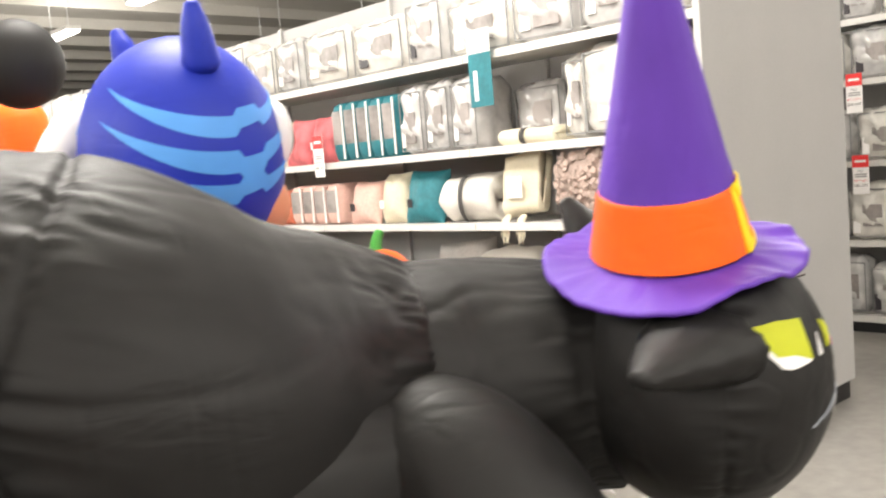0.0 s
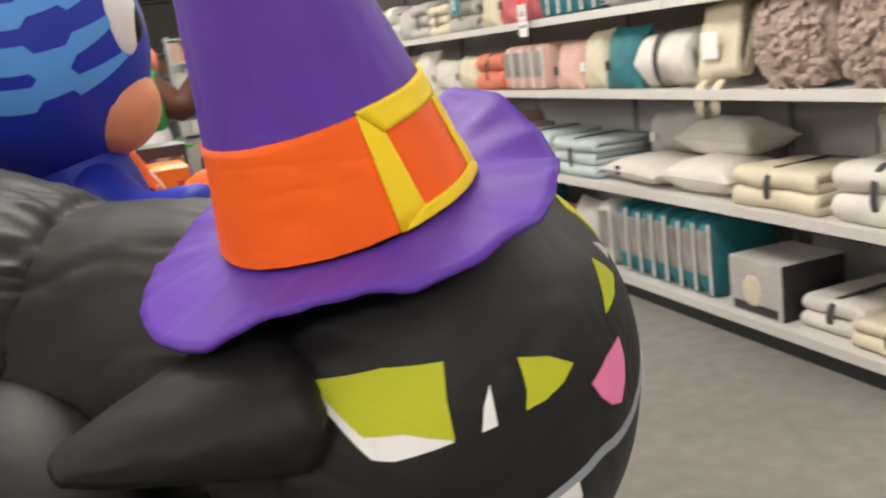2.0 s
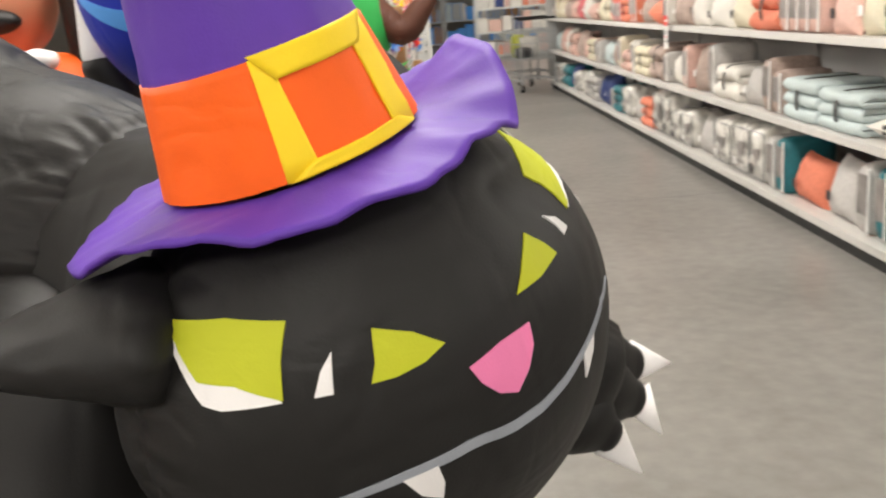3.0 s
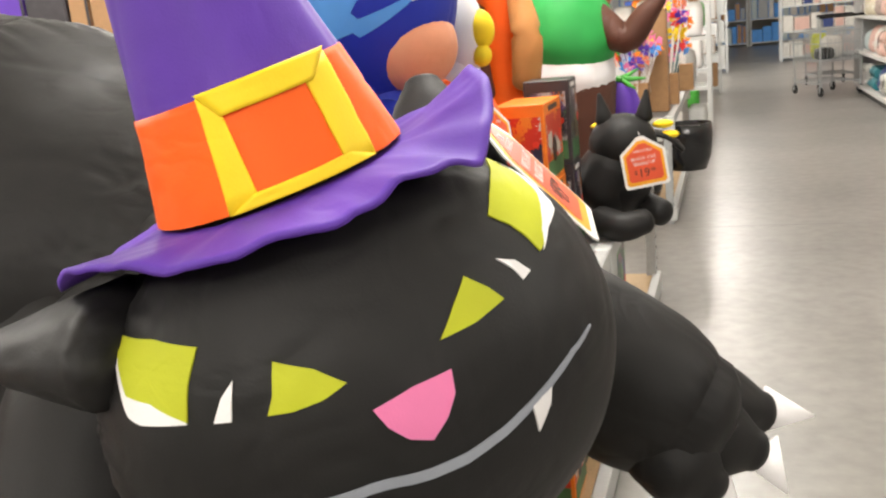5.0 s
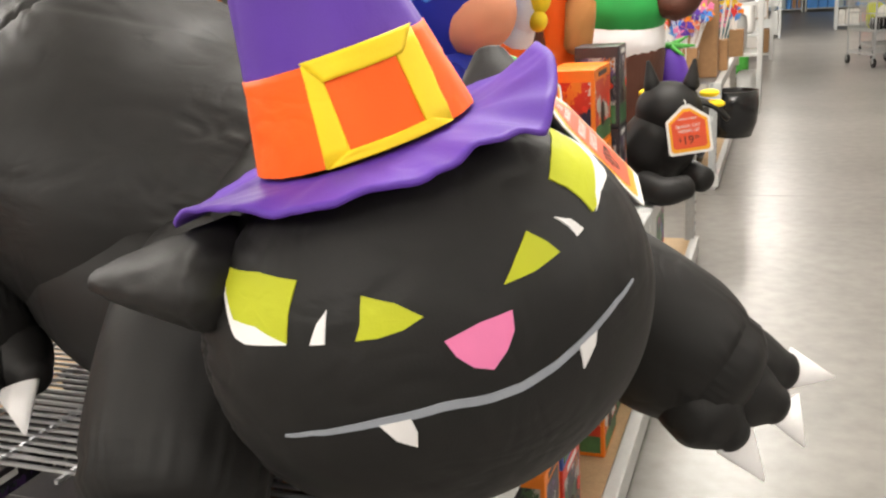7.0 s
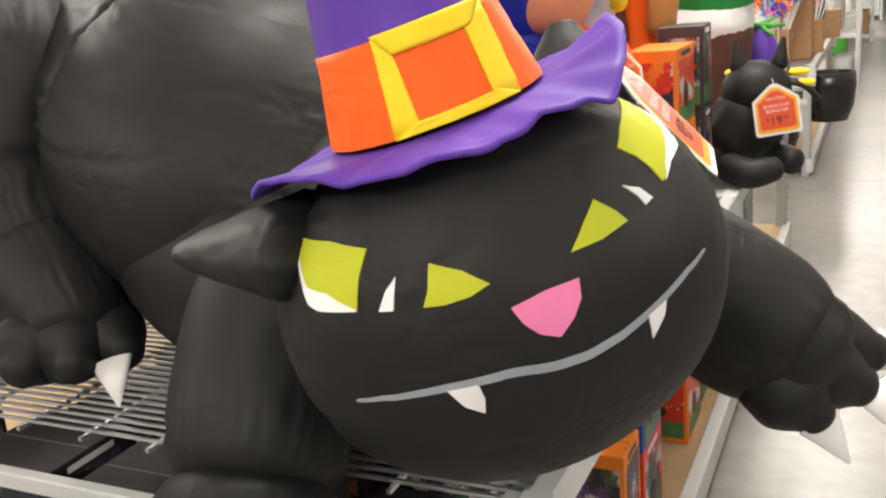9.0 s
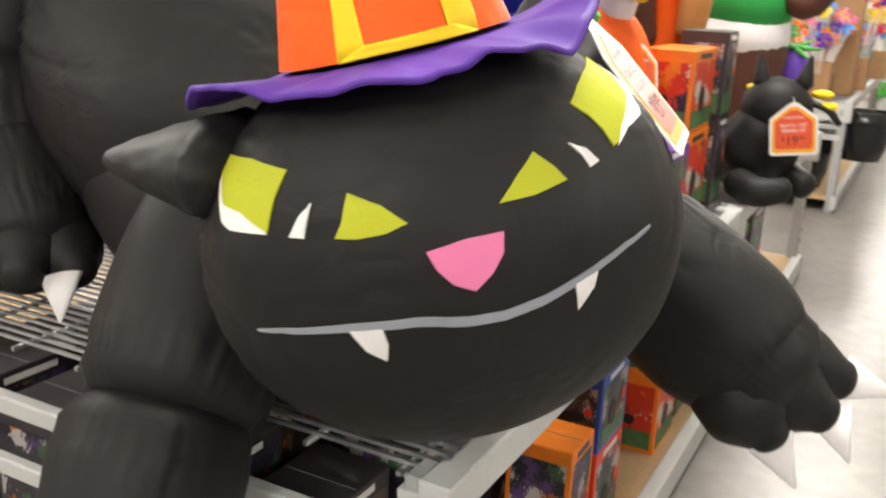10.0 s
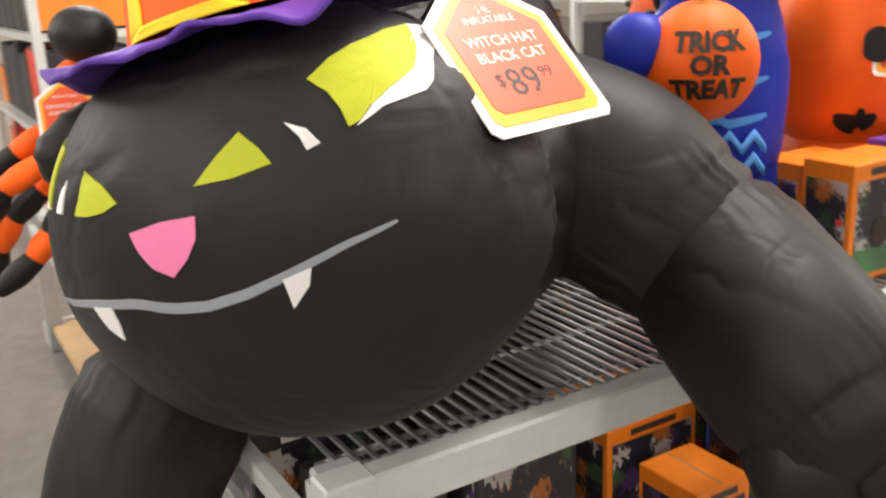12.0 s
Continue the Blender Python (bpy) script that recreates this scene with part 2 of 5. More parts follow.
def loft(stations, sides=28, steps=6, bm=None, slot=0, cap=True, pucker=0.0, ribs=14, pleat=0.0, seams=(0.0, 1.0), reach=0.07):
    """A closed inflated tube through stations (x, y, z, r_across, r_up): smooth between them, with rounded ends.
    pleat: depth in metres of the gathers that run out from its sewn seams, which lie at shares of its length."""
    bm = bm or bmesh.new()
    st = [np.array(s if len(s) == 5 else (*s, s[-1]), float) for s in stations]
    ext = [2 * st[0] - st[1]] + st + [2 * st[-1] - st[-2]]
    path = []
    for i in range(1, len(ext) - 2):
        a, b, c, d = ext[i - 1:i + 3]
        for k in range(steps):
            u = k / steps
            path.append(0.5 * (2 * b + (c - a) * u + (2 * a - 5 * b + 4 * c - d) * u * u + (3 * b - a - 3 * c + d) * u ** 3))
    path.append(st[-1])
    rows = []
    for end in (0, 1):
        p, q = (path[0], path[1]) if end == 0 else (path[-1], path[-2])
        way = p[:3] - q[:3]
        way = way / (np.linalg.norm(way) + 1e-9)
        caps = []
        for k in range(1, 6):
            a = radians(18 * k)
            r = min(p[3], p[4])
            caps.append(np.array([*(p[:3] + way * r * 0.7 * math.sin(a)), *(p[3:] * max(math.cos(a), 0.02))]))
        rows.append(caps)
    full = (rows[0][::-1] + path + rows[1]) if cap else path
    rings = []
    n = len(full)
    run = np.concatenate([[0.0], np.cumsum([np.linalg.norm(b[:3] - a[:3]) for a, b in zip(full, full[1:])])])
    first = len(rows[0]) if cap else 0
    total = run[first + len(path) - 1] - run[first]
    stitched = [run[first] + total * u for u in seams]
    for i, p in enumerate(full):
        near = min(abs(run[i] - q) for q in stitched) if pleat else 0
        size = (p[3] + p[4]) / 2
        way = Vector(full[min(i + 1, n - 1)][:3] - full[max(i - 1, 0)][:3])
        way.normalize()
        side = way.cross(Vector((0, 0, 1)))
        side = side.normalized() if side.length > 0.15 else Vector((0.6, -0.8, 0))
        up = side.cross(way).normalized()
        ring = []
        for j in range(sides):
            a = 2 * math.pi * j / sides
            edge = math.exp(-(min(i, n - 1 - i) / max(n - 1, 1) / 0.16) ** 2) if pucker else 0
            crease = abs(noise.noise(Vector((math.cos(a) * ribs * 0.55, math.sin(a) * ribs * 0.55, i * 0.10 + ribs)))) if pucker else 0
            w = 1 + pucker * (0.5 * math.sin(ribs * a + 0.9 * i) * (0.4 + edge) - crease * (1.6 + 2.4 * edge))
            if pleat and size > 0.03:
                ca, sa = math.cos(a) * size, math.sin(a) * size
                length = reach * (0.35 + 2.2 * abs(noise.noise(Vector((ca * 16, sa * 16, ribs)))))
                gather = 1 - 2.0 * abs(noise.noise(Vector((ca * 52, sa * 52, ribs + 0.3 * run[i]))))
                drawn = max(0.0, 1 - 4 * abs(noise.noise(Vector((ca * 9 + run[i] * 2.0, sa * 9 - run[i] * 3.0, run[i] * 2.2 + ribs)))))
                w -= (pleat * gather * math.exp(-(near / length) ** 2) + 1.3 * pleat * math.exp(-(near / 0.008) ** 2) + 0.40 * pleat * drawn * drawn) / size
            ring.append(bm.verts.new(Vector(p[:3]) + float(w) * (side * math.cos(a) * p[3] + up * math.sin(a) * p[4])))
        rings.append(ring)
    for r0, r1 in zip(rings, rings[1:]):
        for j in range(sides):
            bm.faces.new((r0[j], r0[(j + 1) % sides], r1[(j + 1) % sides], r1[j])).material_index = slot
    for ring in (rings[0], rings[-1]):
        bm.faces.new(ring).material_index = slot
    return bm


def ball(cx, cy, cz, rx, ry, rz, bm=None, slot=0, u=24, v=16, lobes=0, depth=0.0, rot=0.0):
    """An inflated ball, if wished with the lobes of a pumpkin."""
    bm = bm or bmesh.new()
    made = bmesh.ops.create_uvsphere(bm, u_segments=u, v_segments=v, radius=1)["verts"]
    for p in made:
        a = math.atan2(p.co.y, p.co.x)
        k = 1 - depth * abs(math.sin(a * lobes / 2)) ** 0.5 * 0 - depth * (1 - abs(math.sin(a * lobes / 2 + 0.3))) if lobes else 1
        q = Vector((p.co.x * rx * k, p.co.y * ry * k, p.co.z * rz * (1 - 0.12 * depth)))
        q.rotate(Euler((0, 0, rot)))
        p.co = q + Vector((cx, cy, cz))
    for f in set(f for p in made for f in p.link_faces):
        f.material_index = slot
    return bm


def cone(p, q, r0, r1, bm=None, slot=0, sides=12):
    """A tapered rod from p to q."""
    bm = bm or bmesh.new()
    p, q = Vector(p), Vector(q)
    m = Matrix.Translation((p + q) / 2) @ (q - p).to_track_quat("Z", "Y").to_matrix().to_4x4()
    made = bmesh.ops.create_cone(bm, cap_ends=True, segments=sides, radius1=r0, radius2=max(r1, 0.0005), depth=(q - p).length, matrix=m)["verts"]
    for f in set(f for v in made for f in v.link_faces):
        f.material_index = slot
    return bm


def polygon(points, thick, bm=None, slot=0):
    """A flat plate in the local xz plane, thick along y."""
    bm = bm or bmesh.new()
    front = [bm.verts.new((x, -thick / 2, z)) for x, z in points]
    back = [bm.verts.new((x, thick / 2, z)) for x, z in points]
    faces = [bm.faces.new(front), bm.faces.new(back[::-1])]
    for i in range(len(points)):
        j = (i + 1) % len(points)
        faces.append(bm.faces.new((front[i], back[i], back[j], front[j])))
    for f in faces:
        f.material_index = slot
    return bm


def words(name, text, size, parent, material, at, rx=90, ry=0, rz=0, depth=0.0006, bold=0.0):
    """Lettering as a mesh, facing the local -y side."""
    cu = bpy.data.curves.new(name, "FONT")
    cu.body, cu.size, cu.align_x, cu.align_y, cu.extrude, cu.resolution_u = text, size, "CENTER", "CENTER", depth, 2
    cu.offset = bold
    tmp = new("lettering", cu)
    me = bpy.data.meshes.new_from_object(tmp.evaluated_get(bpy.context.evaluated_depsgraph_get()))
    bpy.data.objects.remove(tmp)
    me.materials.clear()
    me.materials.append(material)
    ob = new(name, me)
    ob.parent = parent
    ob.matrix_basis = pose(*at, rx, ry, rz)
    return ob

# ---- the hall ----
def hall():
    fl = part("floor", box(-16, 22, -12, 46, -0.1, 0.0), CONCRETE)
    tagged(fl, "polished grey concrete store floor with faint blotches", "floor", kind="structure")
    # saw-cut control joints across the slab
    for y in (5.63, 11.5, 17.5):
        part("joint", box(-16, 22, y - 0.003, y + 0.003, 0.0, 0.0006), INK_G, fl)
    for name, b in (("wall_north", (-16, 22, 46, 46.2, 0, HALL_Z)), ("wall_south", (-16, 22, -12.2, -12, 0, HALL_Z)),
                    ("wall_east", (22, 22.2, -12, 46, 0, HALL_Z)), ("wall_west", (-16.2, -16, -12, 46, 0, HALL_Z))):
        tagged(part(name, box(*b), WALL), "plain painted block wall of the hall", "wall", kind="structure")
    bm = box(-16, 22, -12, 46, HALL_Z, HALL_Z + 0.1)
    for i in range(26):
        box(-16, 22, -11 + i * 2.2, -10.9 + i * 2.2, HALL_Z - 0.22, HALL_Z, bm=bm)
    tagged(part("ceiling", bm, CEIL), "pale corrugated ceiling deck with thin steel joists", "ceiling", kind="structure")


def fixtures():
    first = None
    for i, x in enumerate((-6.5, -2.4, 1.2, 3.2, 7.3, 12.0)):
        for j in range(8):
            at = (x, -5.0 + j * 3.6 + (i % 2) * 0.6, LAMP_Z)
            if first is None:
                first = thing("ceiling_light", "long white fluorescent fixture hung under the ceiling", "ceiling light", at, group="ceiling lights")
                part("housing", box(-0.13, 0.13, -0.62, 0.62, 0.03, 0.10, 0.01), SHELF_W, first)
                part("diffuser", box(-0.11, 0.11, -0.60, 0.60, 0.0, 0.03, 0.008), LAMP, first, "glowing diffuser")
                part("rod", box(-0.008, 0.008, -0.4, -0.385, 0.1, HALL_Z - LAMP_Z), STEEL, first)
                part("rod", box(-0.008, 0.008, 0.385, 0.4, 0.1, HALL_Z - LAMP_Z), STEEL, first)
            else:
                copy_thing(first, pose(*at))
    for x in (-8.0, -3.0, 2.2, 7.8):
        for y in (-3.5, 2.5, 8.5, 16.5):
            la = bpy.data.lights.new("fixture_light", "POINT")
            la.shadow_soft_size, la.energy, la.color = 0.5, LAMP_WATTS, (1.0, 0.95, 0.88)
            new("fixture_light", la).location = (x, y, LAMP_Z - 0.65)


hall()
fixtures()

# ---- the inflatable cat ----
HEAD = Vector((2.21, 0.955, 0.938))
AX = (0.195, 0.254, 0.216)          # half depth, half width, half height
YAW, ROLL = radians(-46), radians(7.9)
FWD = Vector((math.cos(YAW), math.sin(YAW), 0))
SIDE = Vector((-math.sin(YAW), math.cos(YAW), 0))
LEFT = SIDE * math.cos(ROLL) + Vector((0, 0, math.sin(ROLL)))
UP = -SIDE * math.sin(ROLL) + Vector((0, 0, math.cos(ROLL)))
HEAD_M = Matrix.Translation(HEAD) @ Matrix((FWD, LEFT, UP)).transposed().to_4x4()


def puffed(d):
    """How far the head's cloth stands out in direction d: the seam behind the cheeks, its gathers, slack folds."""
    rim = math.atan2(d.y, d.z)
    k = 1.0 - 0.016 * math.exp(-((d.x + 0.05) / 0.03) ** 2)
    k -= 0.030 * abs(noise.noise(Vector((math.cos(rim) * 9, math.sin(rim) * 9, d.x * 2.0)))) * math.exp(-((d.x - 0.02) / 0.22) ** 2)
    k -= 0.016 * (1 - 2 * abs(noise.noise(Vector((math.cos(rim) * 17, math.sin(rim) * 17, d.x * 0.8))))) * math.exp(-((d.x + 0.05) / 0.16) ** 2)
    k += 0.010 * noise.noise(d * 2.3)
    for grain, seed, depth in ((2.6, 7, 0.010), (4.2, 3, 0.006)):
        fold = Vector((d.x * grain, d.y * grain * 1.6, d.z * grain * 0.7 + seed))
        k -= depth * max(0.0, 1 - abs(noise.noise(fold)) / 0.09) * max(0.0, noise.noise(d * 1.9 + Vector((seed, 0, 0))) + 0.25)
    return k


def skin(az, el, lift=0.0):
    """A place on the head: degrees to the cat's left and up from its nose."""
    a, e = radians(az), radians(el)
    k = puffed(Vector((math.cos(e) * math.cos(a), math.cos(e) * math.sin(a), math.sin(e)))) + lift
    return Vector((AX[0] * k * math.cos(e) * math.cos(a), AX[1] * k * math.cos(e) * math.sin(a), AX[2] * k * math.sin(e)))


def patch(outline, lift=0.012, n=7):
    """A sewn-on felt patch that follows the head's curve: a fan from the middle, finely divided."""
    bm = bmesh.new()
    ca = sum(p[0] for p in outline) / len(outline)
    ce = sum(p[1] for p in outline) / len(outline)
    rim = []
    for (a0, e0), (a1, e1) in zip(outline, outline[1:] + outline[:1]):
        for k in range(n):
            u = k / n
            rim.append((a0 + (a1 - a0) * u, e0 + (e1 - e0) * u))
    rings = []
    for s in (1.0, 0.75, 0.5, 0.25):
        rings.append([bm.verts.new(skin(ca + (a - ca) * s, ce + (e - ce) * s, lift)) for a, e in rim])
    low = [bm.verts.new(skin(a, e, -0.004)) for a, e in rim]
    edge = [bm.verts.new(v.co) for v in rings[0]]
    mid = bm.verts.new(skin(ca, ce, lift))
    m = len(rim)
    for r0, r1 in [(low, edge)] + list(zip(rings, rings[1:])):
        for i in range(m):
            bm.faces.new((r0[i], r0[(i + 1) % m], r1[(i + 1) % m], r1[i]))
    for i in range(m):
        bm.faces.new((rings[-1][i], rings[-1][(i + 1) % m], mid))
    return bm


def strip(line, half, lift=0.007, n=8):
    """A felt strip along a line on the head, thinning to its ends."""
    bm = bmesh.new()
    pts = []
    for (a0, e0), (a1, e1) in zip(line, line[1:]):
        for k in range(n):
            pts.append((a0 + (a1 - a0) * k / n, e0 + (e1 - e0) * k / n))
    pts.append(line[-1])
    rows = []
    for i, (a, e) in enumerate(pts):
        u = i / (len(pts) - 1)
        h = half * (0.25 + 0.75 * math.sin(math.pi * u) ** 0.6)
        rows.append([bm.verts.new(skin(a, e + s * h, l)) for s, l in ((1, -0.004), (1, lift), (1, lift), (-1, lift), (-1, lift), (-1, -0.004))])
    for r0, r1 in zip(rows, rows[1:]):
        for k in (0, 2, 4):
            bm.faces.new((r0[k], r0[k + 1], r1[k + 1], r1[k]))
    return bm


def cat():
    body = thing("inflatable_cat", "black inflatable cat crouching on a wire rack, in a witch hat", "inflatable decoration", (1.6, 1.4, 0.66))
    inv = body.matrix_basis.inverted()

    def put(name, bm, m, label="", parent=body, smooth=True, mx=None):
        ob = part(name, bm, m, parent, label, smooth)
        ob.matrix_parent_inverse = inv if parent is body else parent.matrix_world.inverted()
        if mx is not None:
            ob.matrix_basis = mx
        return ob

    put("torso", loft([(1.22, 1.54, 1.12, 0.26), (1.40, 1.47, 1.03, 0.325, 0.32), (1.60, 1.405, 0.955, 0.325, 0.30), (1.76, 1.365, 0.935, 0.275, 0.26), (1.90, 1.31, 0.92, 0.22, 0.22)], 260, 24, pucker=0.002, ribs=13, pleat=0.0065, seams=(0.22, 1.0), reach=0.10), BLACK)
    put("belly", loft([(1.46, 1.30, 0.87, 0.15, 0.17), (1.60, 1.25, 0.845, 0.17, 0.18), (1.76, 1.19, 0.83, 0.15, 0.17)], 160, 16, pucker=0.002, ribs=11, pleat=0.003, reach=0.05), BLACK)
    put("neck", loft([(1.86, 1.32, 0.91, 0.215), (2.00, 1.24, 0.91, 0.21, 0.215), (2.12, 1.10, 0.92, 0.18, 0.19)], 220, 22, pucker=0.004, ribs=14, pleat=0.006), BLACK)
    # the head: a puffed ball, seamed round the face, slightly squarer than a globe
    bm = bmesh.new()
    bmesh.ops.create_uvsphere(bm, u_segments=200, v_segments=130, radius=1)
    for v in bm.verts:
        d = v.co.normalized()
        v.co = Vector((d.x * AX[0], d.y * AX[1], d.z * AX[2])) * puffed(d)
    put("head", bm, BLACK, mx=HEAD_M)
    for name, base, tip, r, sq in (("ear", (-0.03, -0.20, 0.10), (-0.13, -0.325, 0.105), 0.078, 0.6), ("ear", (-0.10, 0.16, 0.12), (-0.17, 0.20, 0.235), 0.07, 0.6)):
        b, t = Vector(base), Vector(tip)
        st = [(*(b + (t - b) * u), r * (1 - u) ** 0.8 + 0.014, (r * (1 - u) ** 0.8 + 0.014) * sq) for u in (0, 0.25, 0.5, 0.75, 0.95)]
        put(name, loft(st, 40, 6, pucker=0.05, ribs=8), BLACK, mx=HEAD_M)
    # felt face
    face = (
        ("eye_white", [(-87.5, 34.2), (-77, 27.4), (-68.2, 18.4), (-63.6, 17.3), (-50.9, 17.4), (-56, 24), (-75, 32)], WHITE_N, 0.004),
        ("iris", [(-84, 34.3), (-64, 34.6), (-49.4, 32.5), (-50.6, 25.3), (-50.7, 17.8), (-60.5, 21.7), (-69.5, 22.8), (-77, 29.5)], LIME, 0.007),
        ("glint", [(-40.5, 24.9), (-43, 21.7), (-44.8, 17.1), (-41.2, 16.9)], WHITE_N, 0.007),
        ("iris", [(-32, 27.1), (-24.3, 23.8), (-18.6, 19.3), (-23.3, 17.3), (-29.2, 16.5), (-34, 16.8), (-32.6, 20.4)], LIME, 0.007),
        ("eye_white", [(78, 52.4), (89, 51), (83, 48), (66.5, 39.8), (60, 34.3), (56, 32.4), (50, 31.8), (43.5, 31), (35.5, 27.7), (45, 35), (55, 40), (64, 46)], WHITE_N, 0.004),
        ("iris", [(29, 41.4), (37, 45.7), (46, 48.6), (62, 51.4), (77, 52.2), (70.5, 47.6), (57.3, 38.4), (47.5, 35.0), (40.4, 31.7), (36.8, 28.8), (34, 28), (33.8, 32.5), (32.5, 37.2)], LIME, 0.007),
        ("glint", [(21, 31.8), (25.2, 29.6), (27.2, 25.7), (24.2, 24.8), (23.4, 28.1)], WHITE_N, 0.007),
        ("iris", [(0.4, 21.1), (5.7, 26.8), (11, 31.5), (14.8, 27), (16.8, 23.3), (8.4, 21.5)], LIME, 0.007),
        ("nose", [(-15.3, 12.5), (-7.3, 14.4), (0.3, 14.8), (-0.3, 10.0), (-2.8, 5.8), (-6.4, 2.3), (-10.5, 4.4), (-13.5, 8.1)], PINK, 0.008),
        ("tooth", [(-32.2, -4.8), (-25.3, -4.4), (-24.6, -8.8), (-25.4, -12.9), (-29.3, -10.1)], WHITE_N, 0.008),
        ("tooth", [(14.4, -1), (20, 0.6), (19, -3.2), (15.2, -7.8), (14.8, -4)], WHITE_N, 0.008),
    )
    for name, outline, m, lift in face:
        put(name, patch(outline, lift), m, mx=HEAD_M)
    put("mouth", strip([(-55.5, -6.0), (-44, -5.2), (-31, -3.9), (-19, -3.4), (-8, -4.8), (-1, -4.8), (7.4, -3.0), (16, 0.0), (26.6, 3.8), (37.5, 6.5)], 1.2), GREY_N, "grey felt mouth line", mx=HEAD_M)

    # the hat, sitting askew on the head
    hat_m = HEAD_M @ Matrix.Translation((-0.034, -0.026, 0.196)) @ pose(0, 0, 0, 6.65, -4.0, 0)
    HB, HH, BAND = 0.115, 0.52, 0.095

    def ringed(z0, z1, grow, rows=10, sides=96):
        bm = bmesh.new()
        prev = None
        for i in range(rows + 1):
            z = z0 + (z1 - z0) * i / rows
            ring = []
            for j in range(sides):
                a = 2 * math.pi * j / sides
                c = Vector((math.cos(a), math.sin(a), 0))
                # a sewn cone of thin cloth: gathers at the band's seams, slack folds between
                slack = 0.010 * noise.noise(Vector((c.x * 2.2, c.y * 2.2, z * 5))) - 0.016 * max(0.0, 1 - abs(noise.noise(Vector((c.x * 2.5 + z * 6, c.y * 2.5, z * 9)))) / 0.10)
                gather = 0.014 * noise.noise(Vector((c.x * 9, c.y * 9, z * 4))) * max(math.exp(-(z / 0.025) ** 2), math.exp(-((z - BAND) / 0.022) ** 2))
                r = HB * (1 - z / HH) * grow * (1 + slack + gather) + 0.002
                ring.append(bm.verts.new((r * c.x, -0.04 * (z / HH) ** 2 + r * c.y, z)))
            if prev:
                for j in range(sides):
                    bm.faces.new((prev[j], prev[(j + 1) % sides], ring[(j + 1) % sides], ring[j]))
            prev = ring
        bm.faces.new(prev)
        return bm

    hat = put("hat", ringed(BAND - 0.002, HH * 0.985, 1.0, 40), PURPLE, "pointed purple hat", mx=hat_m)

    def on_hat(name, bm, m, label=""):
        ob = part(name, bm, m, hat, label, True)
        return ob

    on_hat("band", ringed(0.001, BAND, 1.015, 14), ORANGE, "orange hat band")
    # wavy brim
    bm = bmesh.new()
    # the rim's height and reach, by degrees round the hat from the buckle to the cat's left
    sway = ((-130, -0.018, 0.20), (-95, -0.012, 0.215), (-76, 0.012, 0.21), (-58, 0.006, 0.20), (-45, -0.012, 0.195), (-24, -0.014, 0.192), (0, -0.021, 0.19), (14, -0.012, 0.19),
            (25, -0.018, 0.192), (38, -0.030, 0.20), (52, -0.008, 0.205), (66, 0.020, 0.21), (80, 0.032, 0.21), (98, 0.004, 0.205), (130, -0.012, 0.195), (160, 0.004, 0.19), (195, -0.010, 0.19), (230, -0.018, 0.20))

    def rim_at(deg):
        deg = (deg + 130) % 360 - 130
        for (d0, z0, r0), (d1, z1, r1) in zip(sway, sway[1:]):
            if d0 <= deg <= d1:
                u = (deg - d0) / (d1 - d0)
                u = 0.35 * u + 0.65 * u * u * (3 - 2 * u)
                return z0 + (z1 - z0) * u, r0 + (r1 - r0) * u
        return sway[0][1:]

    rows = []
    for i in range(13):
        u = i / 12
        ring = []
        for j in range(144):
            a = 2 * math.pi * j / 144
            z, far = rim_at(math.degrees(a))
            r = 0.085 + u * (far - 0.085)
            rumple = 0.005 * u * noise.noise(Vector((math.cos(a) * 7, math.sin(a) * 7, u * 1.5))) + 0.0012 * noise.noise(Vector((math.cos(a) * 14, math.sin(a) * 14, u * 3)))
            ring.append(bm.verts.new((r * math.cos(a), r * math.sin(a), -0.004 + (z + 0.004) * max(0.0, (u - 0.25) / 0.75) ** 1.3 + rumple * (u > 0.25))))
        rows.append(ring)
    for r0, r1 in zip(rows, rows[1:]):
        for j in range(144):
            bm.faces.new((r0[j], r0[(j + 1) % 144], r1[(j + 1) % 144], r1[j]))
    brim = on_hat("brim", bm, PURPLE, "wavy purple brim")
    sol = brim.modifiers.new("thick", "SOLIDIFY")
    sol.thickness = 0.005
    # square buckle, wrapped on the band
    def hugged(a0, a1, b0, b1, z0, z1, lift):
        """A felt bar laid round the band between two angles; b0, b1: its angles at the upper edge."""
        bm = bmesh.new()
        grid = []
        for i in range(13):
            col = []
            for k in range(7):
                v = k / 6
                z = z0 + (z1 - z0) * v
                lo, hi = a0 + (b0 - a0) * v, a1 + (b1 - a1) * v
                a = radians(lo + (hi - lo) * i / 12)
                r = HB * (1 - z / HH) * 1.015 + 0.0035 + lift + 0.0016 * noise.noise(Vector((a * 4, z * 60, lo)))
                col.append(bm.verts.new((r * math.cos(a), r * math.sin(a) - 0.04 * (z / HH) ** 2, z)))
            grid.append(col)
        for c0, c1 in zip(grid, grid[1:]):
            for k in range(6):
                bm.faces.new((c0[k], c0[k + 1], c1[k + 1], c1[k]))
        return bm

    for a0, a1, b0, b1, z0, z1, lift in ((-39, -25, -37, -28, 0.001, BAND + 0.001, 0.0), (13, 28, 15, 35, 0.001, BAND + 0.003, 0.0006), (-38, 28, -26, 17, 0.001, 0.012, 0.0012), (-28, 18, -37, 35, 0.077, BAND + 0.004, 0.0018)):
        ob = on_hat("buckle_bar", hugged(a0, a1, b0, b1, z0, z1, lift), YELLOW, "yellow felt buckle bar")
        so = ob.modifiers.new("thick", "SOLIDIFY")
        so.thickness = 0.0022

